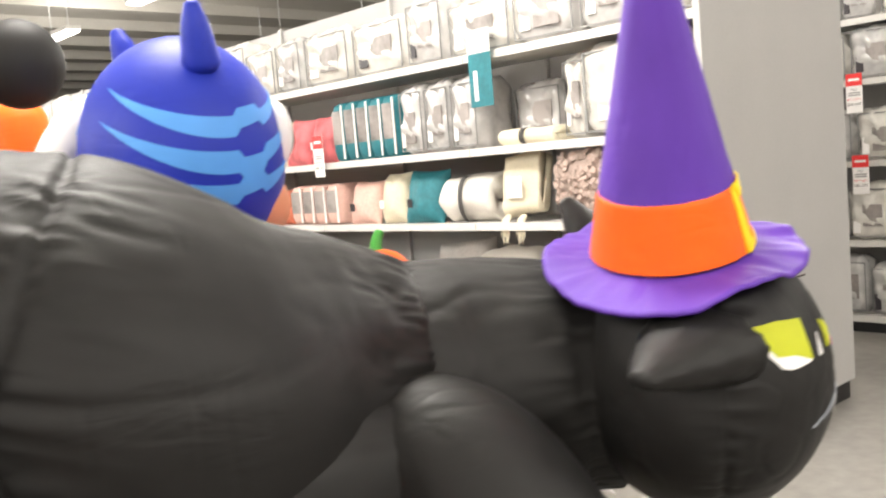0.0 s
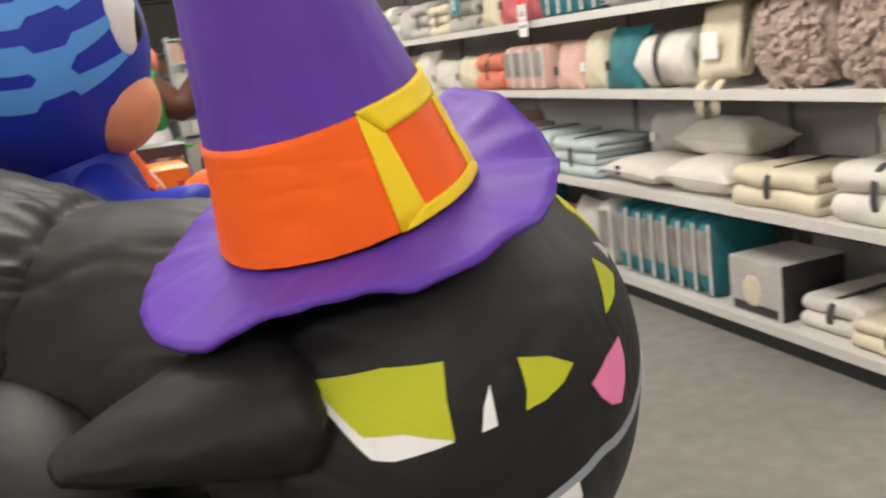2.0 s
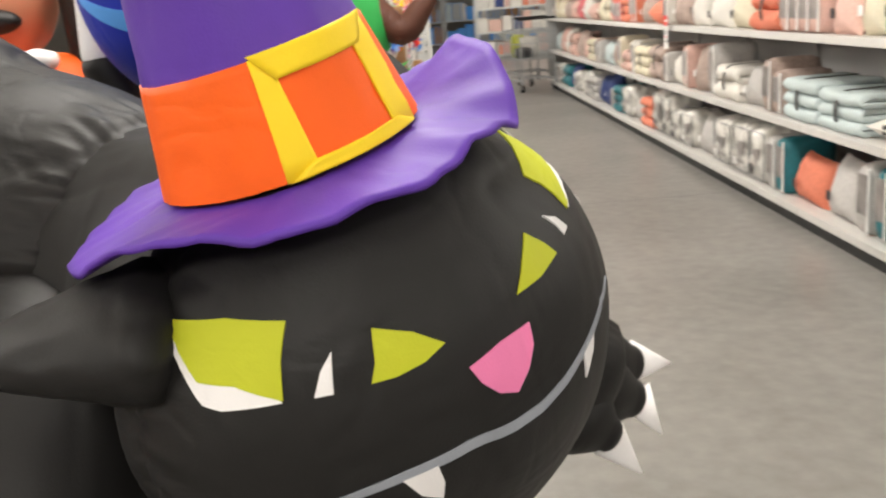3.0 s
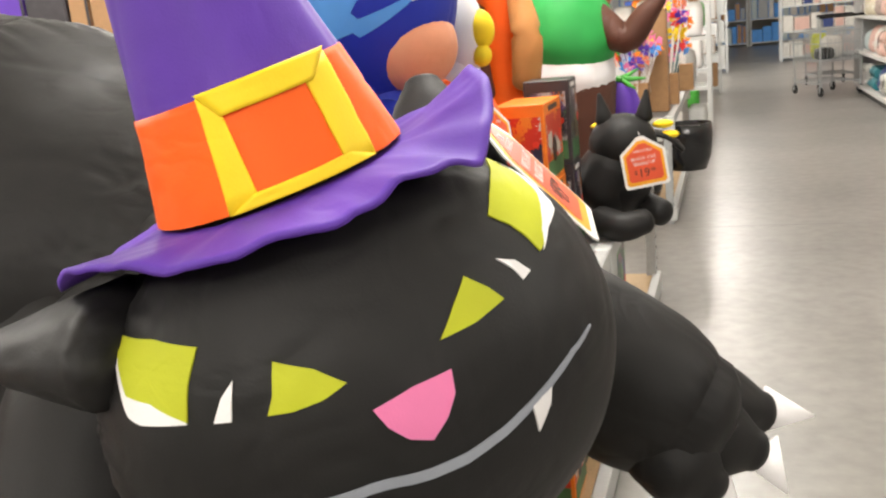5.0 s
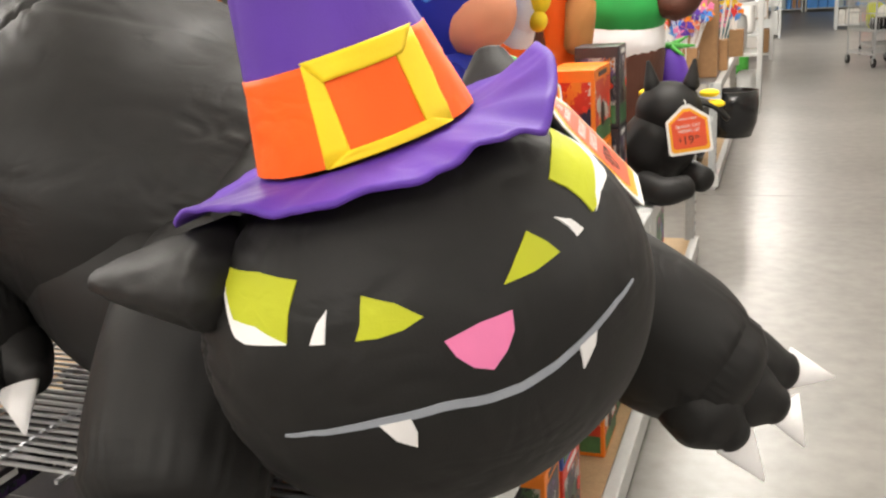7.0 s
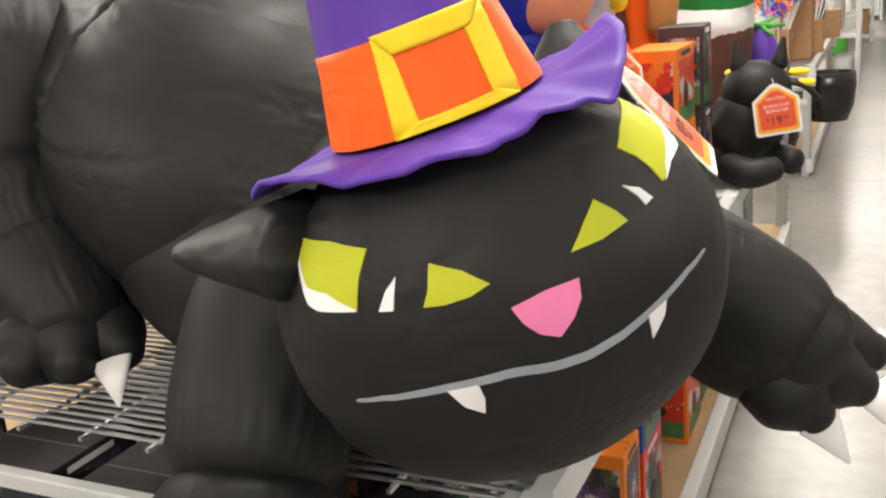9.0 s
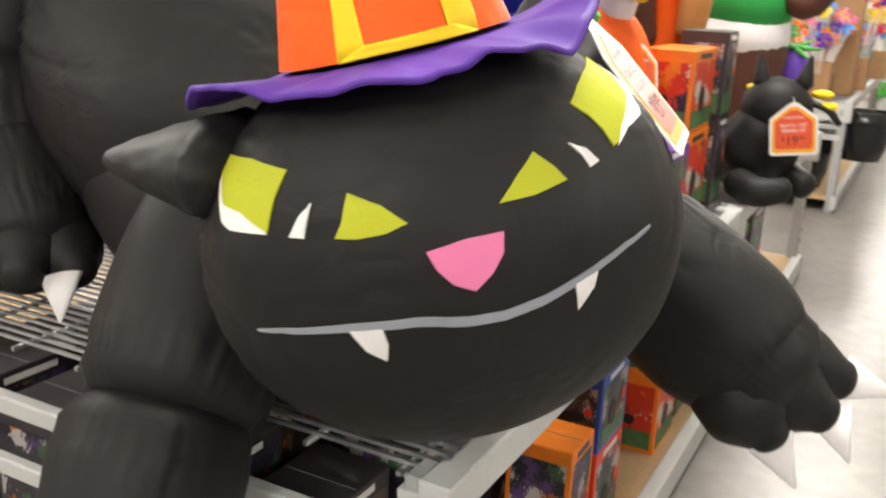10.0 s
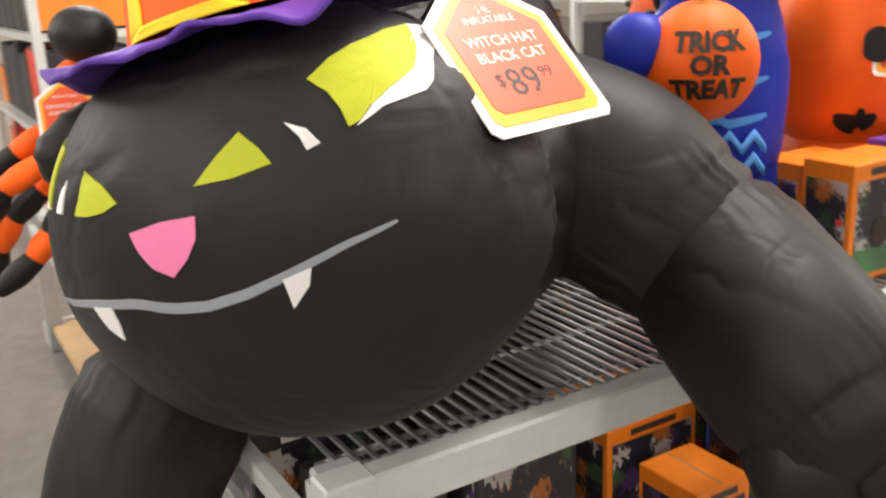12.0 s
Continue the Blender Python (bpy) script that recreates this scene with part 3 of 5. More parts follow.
    # legs with three-toed paws and felt claws
    def leg(name, st, toes, claws, label=""):
        ob = put(name, loft(st[2:], 150, 14, pucker=0.002, ribs=8, pleat=0.0032, reach=0.05), BLACK, label)
        put("upper_leg", loft([*st[:2], (*[st[1][i] * 0.35 + st[2][i] * 0.65 for i in range(3)], st[2][3] * 1.03)], 170, 14, pucker=0.002, ribs=9, pleat=0.0038, reach=0.05), BLACK, parent=ob)
        for p, q, r in toes:
            put("toe", loft([(*p, r * 1.12), (*(Vector(p).lerp(Vector(q), 0.55)), r * 1.12), (*(Vector(p).lerp(Vector(q), 1.04)), r * 0.58)], 24, 6, pucker=0.02, ribs=6), BLACK, parent=ob)
        for p, q in claws:
            d = Vector(q) - Vector(p)
            bm = cone(Vector(p) - d * 0.12, q, 0.036, 0.002, sides=18)
            flat = Vector((0.35, -0.8, 0.45))
            flat = (flat - d * flat.dot(d) / d.length_squared).normalized()
            for v in bm.verts:
                off = (v.co - Vector(p)).dot(flat)
                v.co -= flat * off * 0.6
            put("claw", bm, WHITE_N, "white felt claw", ob)
        return ob

    leg("front_leg", [(1.98, 1.32, 0.93, 0.165), (2.12, 1.42, 0.895, 0.145), (2.26, 1.49, 0.80, 0.124), (2.40, 1.48, 0.71, 0.126), (2.465, 1.48, 0.665, 0.110)],
        [((2.46, 1.54, 0.665), (2.575, 1.572, 0.632), 0.058), ((2.46, 1.49, 0.645), (2.562, 1.508, 0.600), 0.058), ((2.44, 1.43, 0.635), (2.505, 1.418, 0.585), 0.055)],
        [((2.595, 1.58, 0.632), (2.660, 1.606, 0.612)), ((2.580, 1.512, 0.592), (2.615, 1.50, 0.533)), ((2.515, 1.413, 0.572), (2.556, 1.395, 0.524))])
    leg("front_leg", [(1.78, 1.20, 0.89, 0.115), (1.82, 1.06, 0.84, 0.125), (1.86, 0.87, 0.62, 0.125), (1.88, 0.81, 0.52, 0.115), (1.91, 0.78, 0.40, 0.11)],
        [((1.91, 0.78, 0.40), (1.99, 0.75, 0.34), 0.05), ((1.91, 0.78, 0.40), (1.94, 0.70, 0.34), 0.05), ((1.91, 0.78, 0.40), (1.87, 0.71, 0.34), 0.05)],
        [((2.00, 0.75, 0.34), (2.04, 0.74, 0.30)), ((1.94, 0.685, 0.34), (1.95, 0.65, 0.30)), ((1.86, 0.695, 0.34), (1.85, 0.66, 0.30))])
    leg("hind_leg", [(1.04, 1.32, 1.20, 0.20), (1.10, 1.24, 0.98, 0.17), (1.22, 1.19, 0.83, 0.13), (1.33, 1.13, 0.755, 0.10)],
        [((1.34, 1.16, 0.735), (1.43, 1.13, 0.71), 0.06), ((1.33, 1.11, 0.735), (1.39, 1.06, 0.71), 0.06), ((1.29, 1.08, 0.735), (1.31, 1.02, 0.71), 0.06)],
        [((1.44, 1.09, 0.70), (1.478, 1.052, 0.648)),])
    leg("hind_leg", [(1.05, 1.72, 1.15, 0.18), (1.12, 1.85, 0.95, 0.14), (1.25, 1.90, 0.80, 0.10), (1.38, 1.90, 0.735, 0.085)],
        [((1.38, 1.90, 0.735), (1.46, 1.90, 0.715), 0.05)], [((1.46, 1.90, 0.715), (1.52, 1.90, 0.675))])


cat()

# ---- the steel rack with wire decks ----
def rack(name, label, y0, y1, x0, x1, deck_z, low_z, group):
    ob = thing(name, label, "rack", ((x0 + x1) / 2, y0, 0), group=group)
    ox, oy = (x0 + x1) / 2, y0
    w, d = x1 - x0, y1 - y0
    hx = w / 2

    def p(nm, bm, m, lab="", par=ob):
        return part(nm, bm, m, par, lab)

    for sx in (-1, 1):
        for y in (0.03, d - 0.03):
            post = p("post", box(sx * hx - 0.022 - sx * 0.022, sx * hx + 0.022 - sx * 0.022, y - 0.025, y + 0.025, 0, deck_z + 0.0, 0.003), STEEL_DK)
            for k in range(int(deck_z / 0.05) - 1):
                z = 0.06 + k * 0.05
                p("slot", box(sx * (hx + 0.0005) - 0.001, sx * (hx + 0.0005) + 0.001, y - 0.006, y + 0.006, z, z + 0.016), INK, par=post)
    for sx in (-1, 1):
        # a rolled beam with a lip on its inner side
        bm = box(sx * hx - 0.018, sx * hx + 0.018, 0.0, d, deck_z - 0.055, deck_z, 0.004)
        box(sx * hx - 0.05 * (sx > 0) + 0.018 * (sx < 0) - 0.0, sx * hx - 0.018 * (sx > 0) + 0.05 * (sx < 0), 0.002, d - 0.002, deck_z - 0.05, deck_z - 0.018, bm=bm)
        beam = p("beam", bm, STEEL)
        for y in (0.0, d - 0.055):
            p("end_plate", box(sx * hx - 0.022, sx * hx + 0.022, y - 0.003, y + 0.058, deck_z - 0.12, deck_z + 0.003, 0.003), STEEL, par=beam)
        p("low_beam", box(sx * hx - 0.018, sx * hx + 0.018, 0.0, d, 0.02, low_z, 0.003), STEEL)
    for y in (0.012, d - 0.012):
        p("end_beam", box(-hx + 0.02, hx - 0.02, y - 0.012, y + 0.012, deck_z - 0.115, deck_z - 0.085, 0.003), STEEL)
        p("end_brace", box(-hx + 0.02, hx - 0.02, y - 0.010, y + 0.010, 0.42, 0.45, 0.003), STEEL)
    p("bottom_board", box(-hx + 0.02, hx - 0.02, 0.02, d - 0.02, low_z - 0.03, low_z - 0.008), BOARD, "bare particle board shelf")
    deck = p("wire_deck", box(-hx + 0.06, -hx + 0.066, 0.03, d - 0.03, deck_z - 0.012, deck_z - 0.006), CHROME, "grey wire grid")
    n = int((d - 0.06) / 0.021)
    wire = mesh_of("wire", box(-hx + 0.022, hx - 0.022, -0.0026, 0.0026, -0.0026, 0.0026), CHROME)
    for k in range(n):
        o = new("wire", wire)
        o.parent = deck
        o.location = (0, 0.04 + k * 0.021, deck_z - 0.005)
    cross = mesh_of("cross_wire", box(-0.0032, 0.0032, 0.02, d - 0.02, -0.0032, 0.0032), CHROME)
    m = int(w / 0.13)
    for k in range(m):
        o = new("cross_wire", cross)
        o.parent = deck
        o.location = (hx - 0.06 - k * (w - 0.1) / (m - 1), 0, deck_z - 0.0115)
    return ob


DECK = 0.645
rack("steel_rack", "grey steel display rack with a wire deck and board base", 0.945, 2.62, 1.03, 2.215, DECK, 0.10, "display racks")

rack("steel_rack", "grey steel display rack with a wire deck beyond the cat", 2.63, 4.33, 1.03, 2.215, DECK, 0.10, "display racks")
rack("steel_rack", "grey steel display rack end with inflatables hung on it", 0.945, 2.62, -0.17, 1.01, DECK, 0.10, "display racks")
rack("steel_rack", "grey steel rack with pots and a cardboard column", 5.74, 8.2, 1.03, 2.215, DECK, 0.10, "display racks")

# ---- inflatables and goods on the racks ----
def sphere_band(bm, c, r, az0, az1, el, sag, half, slot, lift=1.012, n=18, notch=0.0, point=0.5):
    """A raised stripe on a ball, bowed down in its middle."""
    rows = []
    for i in range(n + 1):
        u = i / n
        a = radians(az0 + (az1 - az0) * u)
        e0 = el - sag * math.sin(math.pi * u) + (notch if 0.55 < u < 0.7 else 0)
        h = half * (0.35 * (point < 1) + (0.65 if point < 1 else 1.0) * math.sin(math.pi * u) ** point)
        row = []
        for e, k in ((e0 + h, 0.985), (e0 + h, lift), (e0 + h, lift), (e0, lift + 0.002), (e0 - h, lift), (e0 - h, lift), (e0 - h, 0.985)):
            e = radians(e)
            row.append(bm.verts.new((c[0] + r[0] * k * math.cos(e) * math.cos(a), c[1] + r[1] * k * math.cos(e) * math.sin(a), c[2] + r[2] * k * math.sin(e))))
        rows.append(row)
    for r0, r1 in zip(rows, rows[1:]):
        for k in (0, 2, 3, 5):
            bm.faces.new((r0[k], r0[k + 1], r1[k + 1], r1[k])).material_index = slot


def zigzag(bm, c, r, az0, az1, amp, turns, half, slot):
    """A pointed felt zigzag round an upright limb."""
    rows = []
    for i in range(2 * turns + 1):
        a = radians(az0 + (az1 - az0) * i / (2 * turns))
        z = c[2] + (amp if i % 2 else -amp)
        rows.append([bm.verts.new((c[0] + k * math.cos(a), c[1] + k * math.sin(a), z + h)) for k, h in ((r * 0.93, half), (r, half), (r, -half), (r * 0.93, -half))])
    for r0, r1 in zip(rows, rows[1:]):
        for k in range(3):
            bm.faces.new((r0[k], r0[k + 1], r1[k + 1], r1[k])).material_index = slot


def solo(name, bm, mats, label, category="inflatable decoration", group="inflatables on the racks"):
    """A whole figure as one plain mesh, its origin at its foot."""
    xs = [v.co for v in bm.verts]
    base = Vector((sum(c.x for c in xs) / len(xs), sum(c.y for c in xs) / len(xs), min(c.z for c in xs)))
    transform(bm, Matrix.Translation(-base))
    ob = part(name, bm, mats, None, "", True)
    ob.location = base
    return tagged(ob, label, category, group)


def blue_figure():
    c, r = (1.865, 1.875, 1.335), (0.20, 0.20, 0.235)
    bm = ball(*c, *r, u=40, v=28)
    for y in (1.70, 2.03):
        loft([(1.845, y + 0.03 * (y < 1.9), 1.50, 0.036, 0.034), (1.835, y + 0.02 * (y < 1.9), 1.56, 0.028), (1.83, y + 0.015, 1.60, 0.016)], 16, 4, bm=bm)
    for az0, az1 in ((195, 335), (25, 165)):
        for el, sag, h, nt in ((34, 24, 3.6, 3.5), (17, 23, 3.8, -3.5), (0, 21, 3.6, 3.5)):
            sphere_band(bm, c, r, az0, az1, el, sag, h * 1.35, 1, lift=1.004, n=40, notch=nt, point=1.0)
    ball(1.975, 1.855, 1.225, 0.09, 0.115, 0.085, bm=bm, slot=2)            # the lower face
    for side in (-1, 1):                                                     # white eyes with dark pupils
        ball(2.012, 1.865 + side * 0.095, 1.365, 0.035, 0.045, 0.068, bm=bm, slot=3)
        ball(2.036, 1.865 + side * 0.100, 1.355, 0.016, 0.022, 0.034, bm=bm, slot=4)
    loft([(1.90, 1.86, 1.14, 0.09), (1.93, 1.86, 1.00, 0.105), (1.94, 1.85, 0.86, 0.10)], 24, 5, bm=bm)
    for y in (1.79, 1.91):
        loft([(1.94, y, 0.86, 0.058), (1.96, y, 0.75, 0.05), (1.99, y, 0.685, 0.045)], 18, 4, bm=bm)
    loft([(1.94, 1.78, 1.09, 0.05), (1.99, 1.66, 1.05, 0.045), (2.07, 1.525, 1.06, 0.046)], 18, 4, bm=bm)
    for z in (1.05, 0.98, 0.92, 0.78):
        sphere_band(bm, (1.935, 1.855, z), (0.11, 0.11, 0.09) if z > 0.9 else (0.075, 0.11, 0.06), 230, 350, 4, 10, 5, 1, 1.02, notch=6)
    for z in (0.885, 0.848):
        zigzag(bm, (1.945, 1.85, z), 0.108, 262, 350, 0.013, 4, 0.007, 1)
    solo("inflatable_figure", bm, [BLUE, SKY, PEACH, WHITE_N, BLACK], "blue inflatable figure with light blue stripes on a wire deck")


def trick_ball():
    ob = thing("pumpkin_ball", "orange inflatable pumpkin ball lettered TRICK OR TREAT", "inflatable decoration", (2.115, 1.605, 0.950))
    b = part("ball", ball(0, 0, 0.085, 0.083, 0.083, 0.085, u=36, v=24, lobes=8, depth=0.05), ORANGE, ob, smooth=True)
    part("stem", loft([(0, 0, 0.162, 0.016), (0.004, 0.0, 0.185, 0.011), (0.012, 0, 0.20, 0.010)], 12, 3), LEAF_G, ob, "lime green stem", True)
    turn = -38
    for text, z in (("TRICK", 0.116), ("OR", 0.086), ("TREAT", 0.054)):
        w = words("lettering", text, 0.035, b, INK, (0, 0, 0), bold=0.0016)
        q = (z - 0.085) / 0.085
        for v in w.data.vertices:                       # wrap the word round the ball
            x, y, zz = v.co.x, v.co.y, v.co.z
            a = x / 0.083 + radians(turn)
            el = math.asin(max(-0.95, min(0.95, q + y / 0.085)))
            rr = 0.0855 + zz
            v.co = Vector((rr * math.cos(el) * math.cos(a), rr * math.cos(el) * math.sin(a), 0.085 + rr * math.sin(el)))
        w.matrix_basis = Matrix.Identity(4)


def costumed_figure():
    bm = ball(1.25, 2.42, 1.34, 0.165, 0.15, 0.165, u=36, v=24, lobes=7, depth=0.06, slot=0)
    ball(1.30, 2.30, 1.285, 0.075, 0.045, 0.03, bm=bm, slot=1)
    ball(1.42, 2.32, 1.02, 0.17, 0.15, 0.19, bm=bm, slot=2)
    for k in range(12):
        a, e = radians(200 + 12 * (k % 6) * 2), radians(-5 + 17 * (k // 6) + 6 * (k % 3))
        p = Vector((1.42 + 0.17 * math.cos(e) * math.cos(a), 2.32 + 0.15 * math.cos(e) * math.sin(a), 1.02 + 0.19 * math.sin(e)))
        ball(*p, 0.022, 0.008, 0.009, bm=bm, slot=1, u=8, v=6)
    for s in (-1, 1):
        loft([(1.40, 2.17, 1.185, 0.016), (1.40 + s * 0.05, 2.15, 1.20, 0.03, 0.022), (1.40 + s * 0.085, 2.15, 1.195, 0.034, 0.02)], 12, 3, bm=bm, slot=3)
    loft([(1.72, 2.06, 0.98, 0.06), (1.67, 2.02, 1.10, 0.055), (1.645, 2.0, 1.185, 0.045)], 18, 4, bm=bm, slot=1)
    loft([(1.645, 2.0, 1.20, 0.041), (1.648, 2.0, 1.27, 0.040), (1.66, 2.0, 1.345, 0.043), (1.72, 2.0, 1.40, 0.062), (1.75, 2.02, 1.44, 0.04)], 20, 5, bm=bm, slot=3)
    for x, y in ((1.72, 2.32), (1.42, 2.75)):
        ball(x, y, 1.575, 0.10, 0.07, 0.10, bm=bm, slot=1)
    loft([(1.55, 2.40, 0.70, 0.14), (1.58, 2.38, 0.9, 0.13), (1.56, 2.36, 1.1, 0.10), (1.55, 2.45, 1.4, 0.13), (1.55, 2.48, 1.5, 0.10)], 24, 5, bm=bm, slot=1)
    ball(1.70, 2.17, 1.02, 0.12, 0.09, 0.10, bm=bm, slot=2, lobes=8, depth=0.08)
    loft([(1.45, 2.4, 0.66, 0.1), (1.45, 2.38, 0.8, 0.12)], 18, 4, bm=bm, slot=1)
    solo("inflatable_figure", bm, [PEACH, BLACK, ORANGE, WHITE_N], "inflatable figure in orange and black with a white sleeve")


def jack_pumpkin():
    ob = thing("inflatable_pumpkin", "orange inflatable pumpkin with black felt eyes", "inflatable decoration", (1.905, 2.22, 0.646), group="inflatables on the racks")
    jc, jr = (0, 0, 0.334), (0.155, 0.15, 0.20)
    part("body", ball(*jc, *jr, u=40, v=26, lobes=9, depth=0.05), ORANGE, ob, smooth=True)
    part("lower_ball", ball(0, 0, 0.119, 0.12, 0.12, 0.12, lobes=9, depth=0.05), ORANGE, ob, smooth=True)
    for name, az0, az1, el, sag, half, notch in (("eye_patch", -44, -24, 10, 0, 9, 0), ("mouth_patch", -60, -28, -30, 4, 6, 4)):
        bm = bmesh.new()
        sphere_band(bm, jc, jr, az0, az1, el, sag, half, 0, notch=notch)
        part(name, bm, BLACK, ob, "black felt patch", True)
    bm = ball(1.985, 2.19, 1.245, 0.05, 0.05, 0.10)
    loft([(1.96, 2.2, 1.145, 0.05), (1.97, 2.2, 1.18, 0.05)], 16, 3, bm=bm)
    ball(2.025, 2.19, 1.245, 0.035, 0.035, 0.045, bm=bm, slot=1)
    ball(2.03, 2.18, 1.19, 0.022, 0.025, 0.025, bm=bm, slot=1)
    solo("inflatable_figure", bm, [WHITE_N, YELLOW], "small white and yellow inflatable figure above a pumpkin")
    bm = loft([(1.90, 2.92, 0.66, 0.085), (1.905, 2.92, 0.9, 0.095), (1.91, 2.92, 1.15, 0.085), (1.91, 2.92, 1.35, 0.09), (1.90, 2.92, 1.5, 0.08)], 40, 7, bm=None, pucker=0.01, ribs=9)
    loft([(1.98, 2.84, 1.32, 0.035), (2.00, 2.82, 1.21, 0.045), (1.99, 2.82, 1.09, 0.042)], 18, 4, bm=bm, slot=1)
    loft([(1.85, 2.83, 1.35, 0.035), (1.84, 2.81, 1.18, 0.045), (1.85, 2.82, 1.06, 0.045)], 18, 4, bm=bm, slot=2)
    solo("inflatable_figure", bm, [ORANGE, TANN, BROWN], "tall orange inflatable figure with tan and brown arms")


def scarecrow():
    bm = loft([(2.00, 3.42, 1.08, 0.165, 0.15), (2.00, 3.42, 1.17, 0.19), (1.99, 3.42, 1.28, 0.175), (1.98, 3.42, 1.38, 0.12)], 48, 7, pucker=0.012, ribs=11)
    loft([(2.00, 3.42, 1.05, 0.178), (2.00, 3.42, 1.075, 0.178)], 28, 3, bm=bm, slot=2)
    loft([(2.01, 3.42, 0.68, 0.13), (2.01, 3.42, 0.85, 0.15), (2.01, 3.42, 0.99, 0.165), (2.01, 3.42, 1.03, 0.165)], 48, 6, bm=bm, slot=1, pucker=0.012, ribs=9)
    loft([(2.12, 3.38, 1.25, 0.055), (2.22, 3.36, 1.17, 0.05), (2.29, 3.36, 1.24, 0.04), (2.34, 3.36, 1.29, 0.022)], 18, 4, bm=bm, slot=1)
    ball(2.10, 3.45, 1.33, 0.08, 0.07, 0.07, bm=bm, slot=3)
    ball(1.97, 3.42, 1.52, 0.14, 0.13, 0.13, bm=bm, slot=4)
    solo("inflatable_figure", bm, [GREEN, BROWN, WHITE_N, CORAL, TANN], "inflatable figure with a green shirt and white belt")
    bm = ball(2.17, 3.62, 0.90, 0.07, 0.07, 0.12)
    loft([(2.17, 3.62, 0.66, 0.05), (2.17, 3.62, 0.75, 0.05)], 14, 3, bm=bm)
    for k in range(7):
        a = k * 0.9
        cone((2.17, 3.62, 1.02), (2.17 + 0.09 * math.cos(a), 3.62 + 0.09 * math.sin(a), 1.02 + 0.03 * math.sin(2 * a)), 0.014, 0.004, bm=bm, slot=1, sides=6)
    solo("inflatable_figure", bm, [PURPLE, LEAF_G], "small purple inflatable gourd with green leaves")


def small_cat():
    bm = loft([(2.16, 2.86, 0.735, 0.085), (2.22, 2.80, 0.76, 0.09), (2.27, 2.76, 0.80, 0.075)], 22, 5)
    ball(2.26, 2.765, 0.90, 0.095, 0.08, 0.085, bm=bm)
    loft([(2.20, 2.78, 0.78, 0.10), (2.24, 2.77, 0.84, 0.09)], 18, 4, bm=bm)
    for dx, dy in ((-0.055, 0.0), (0.05, 0.02)):
        loft([(2.27 + dx, 2.755 + dy, 0.97, 0.026), (2.27 + dx * 1.2, 2.755 + dy, 1.04, 0.006)], 10, 3, bm=bm)
    loft([(2.20, 2.68, 0.70, 0.042), (2.26, 2.64, 0.69, 0.042), (2.32, 2.66, 0.70, 0.035)], 16, 4, bm=bm)
    loft([(2.30, 2.80, 0.72, 0.04), (2.36, 2.76, 0.70, 0.038)], 16, 4, bm=bm)
    for z, dx in ((0.945, 0.10), (0.915, 0.115), (0.95, -0.07)):
        ball(2.27 + dx, 2.79, z, 0.03, 0.018, 0.012, bm=bm, slot=1, u=10, v=8)
    loft([(2.30, 2.80, 0.93, 0.03, 0.012), (2.38, 2.80, 0.91, 0.035, 0.01), (2.42, 2.80, 0.87, 0.015, 0.008)], 12, 4, bm=bm)
    solo("inflatable_cat_small", bm, [BLACK, YELLOW], "small black inflatable cat with yellow trim on the deck")


def spider():
    ob = thing("inflatable_spider", "orange and black inflatable spider with striped legs", "inflatable decoration", (0.88, 1.01, 0.66))
    part("body", ball(0, 0, 0.29, 0.10, 0.08, 0.085, lobes=6, depth=0.05), ORANGE, ob, smooth=True)
    part("hat", ball(0.05, 0, 0.42, 0.085, 0.07, 0.06), BLACK, ob, "black cap", True)
    part("face_patch", ball(0.08, -0.035, 0.26, 0.03, 0.03, 0.03), TANN, ob, "", True)
    legs = (((0.06, -0.05, 0.20), (0.075, -0.075, 0.165), (0.08, -0.135, 0.16), (0.06, -0.21, 0.115), (0.03, -0.25, 0.04)),
            ((0.00, -0.05, 0.23), (0.00, -0.10, 0.215), (-0.02, -0.165, 0.175), (-0.05, -0.225, 0.12), (-0.08, -0.26, 0.03)),
            ((0.07, -0.06, 0.14), (0.075, -0.10, 0.055), (0.075, -0.135, 0.005), (0.07, -0.175, -0.045), (0.06, -0.25, -0.10)),
            ((0.02, -0.06, 0.14), (0.00, -0.13, 0.09), (-0.03, -0.19, 0.03), (-0.06, -0.23, -0.04), (-0.08, -0.25, -0.12)))
    for k, spots in enumerate(legs):
        pts = [Vector(p) for p in spots]
        for i, (p, q) in enumerate(zip(pts, pts[1:])):
            dark = i % 2 == (0 if k == 1 else 1)
            part("leg_section", loft([(*p, 0.024), (*p.lerp(q, 0.5), 0.028), (*q, 0.022 - 0.004 * (i == 3))], 14, 3), BLACK if dark else ORANGE, ob, smooth=True)
    return ob


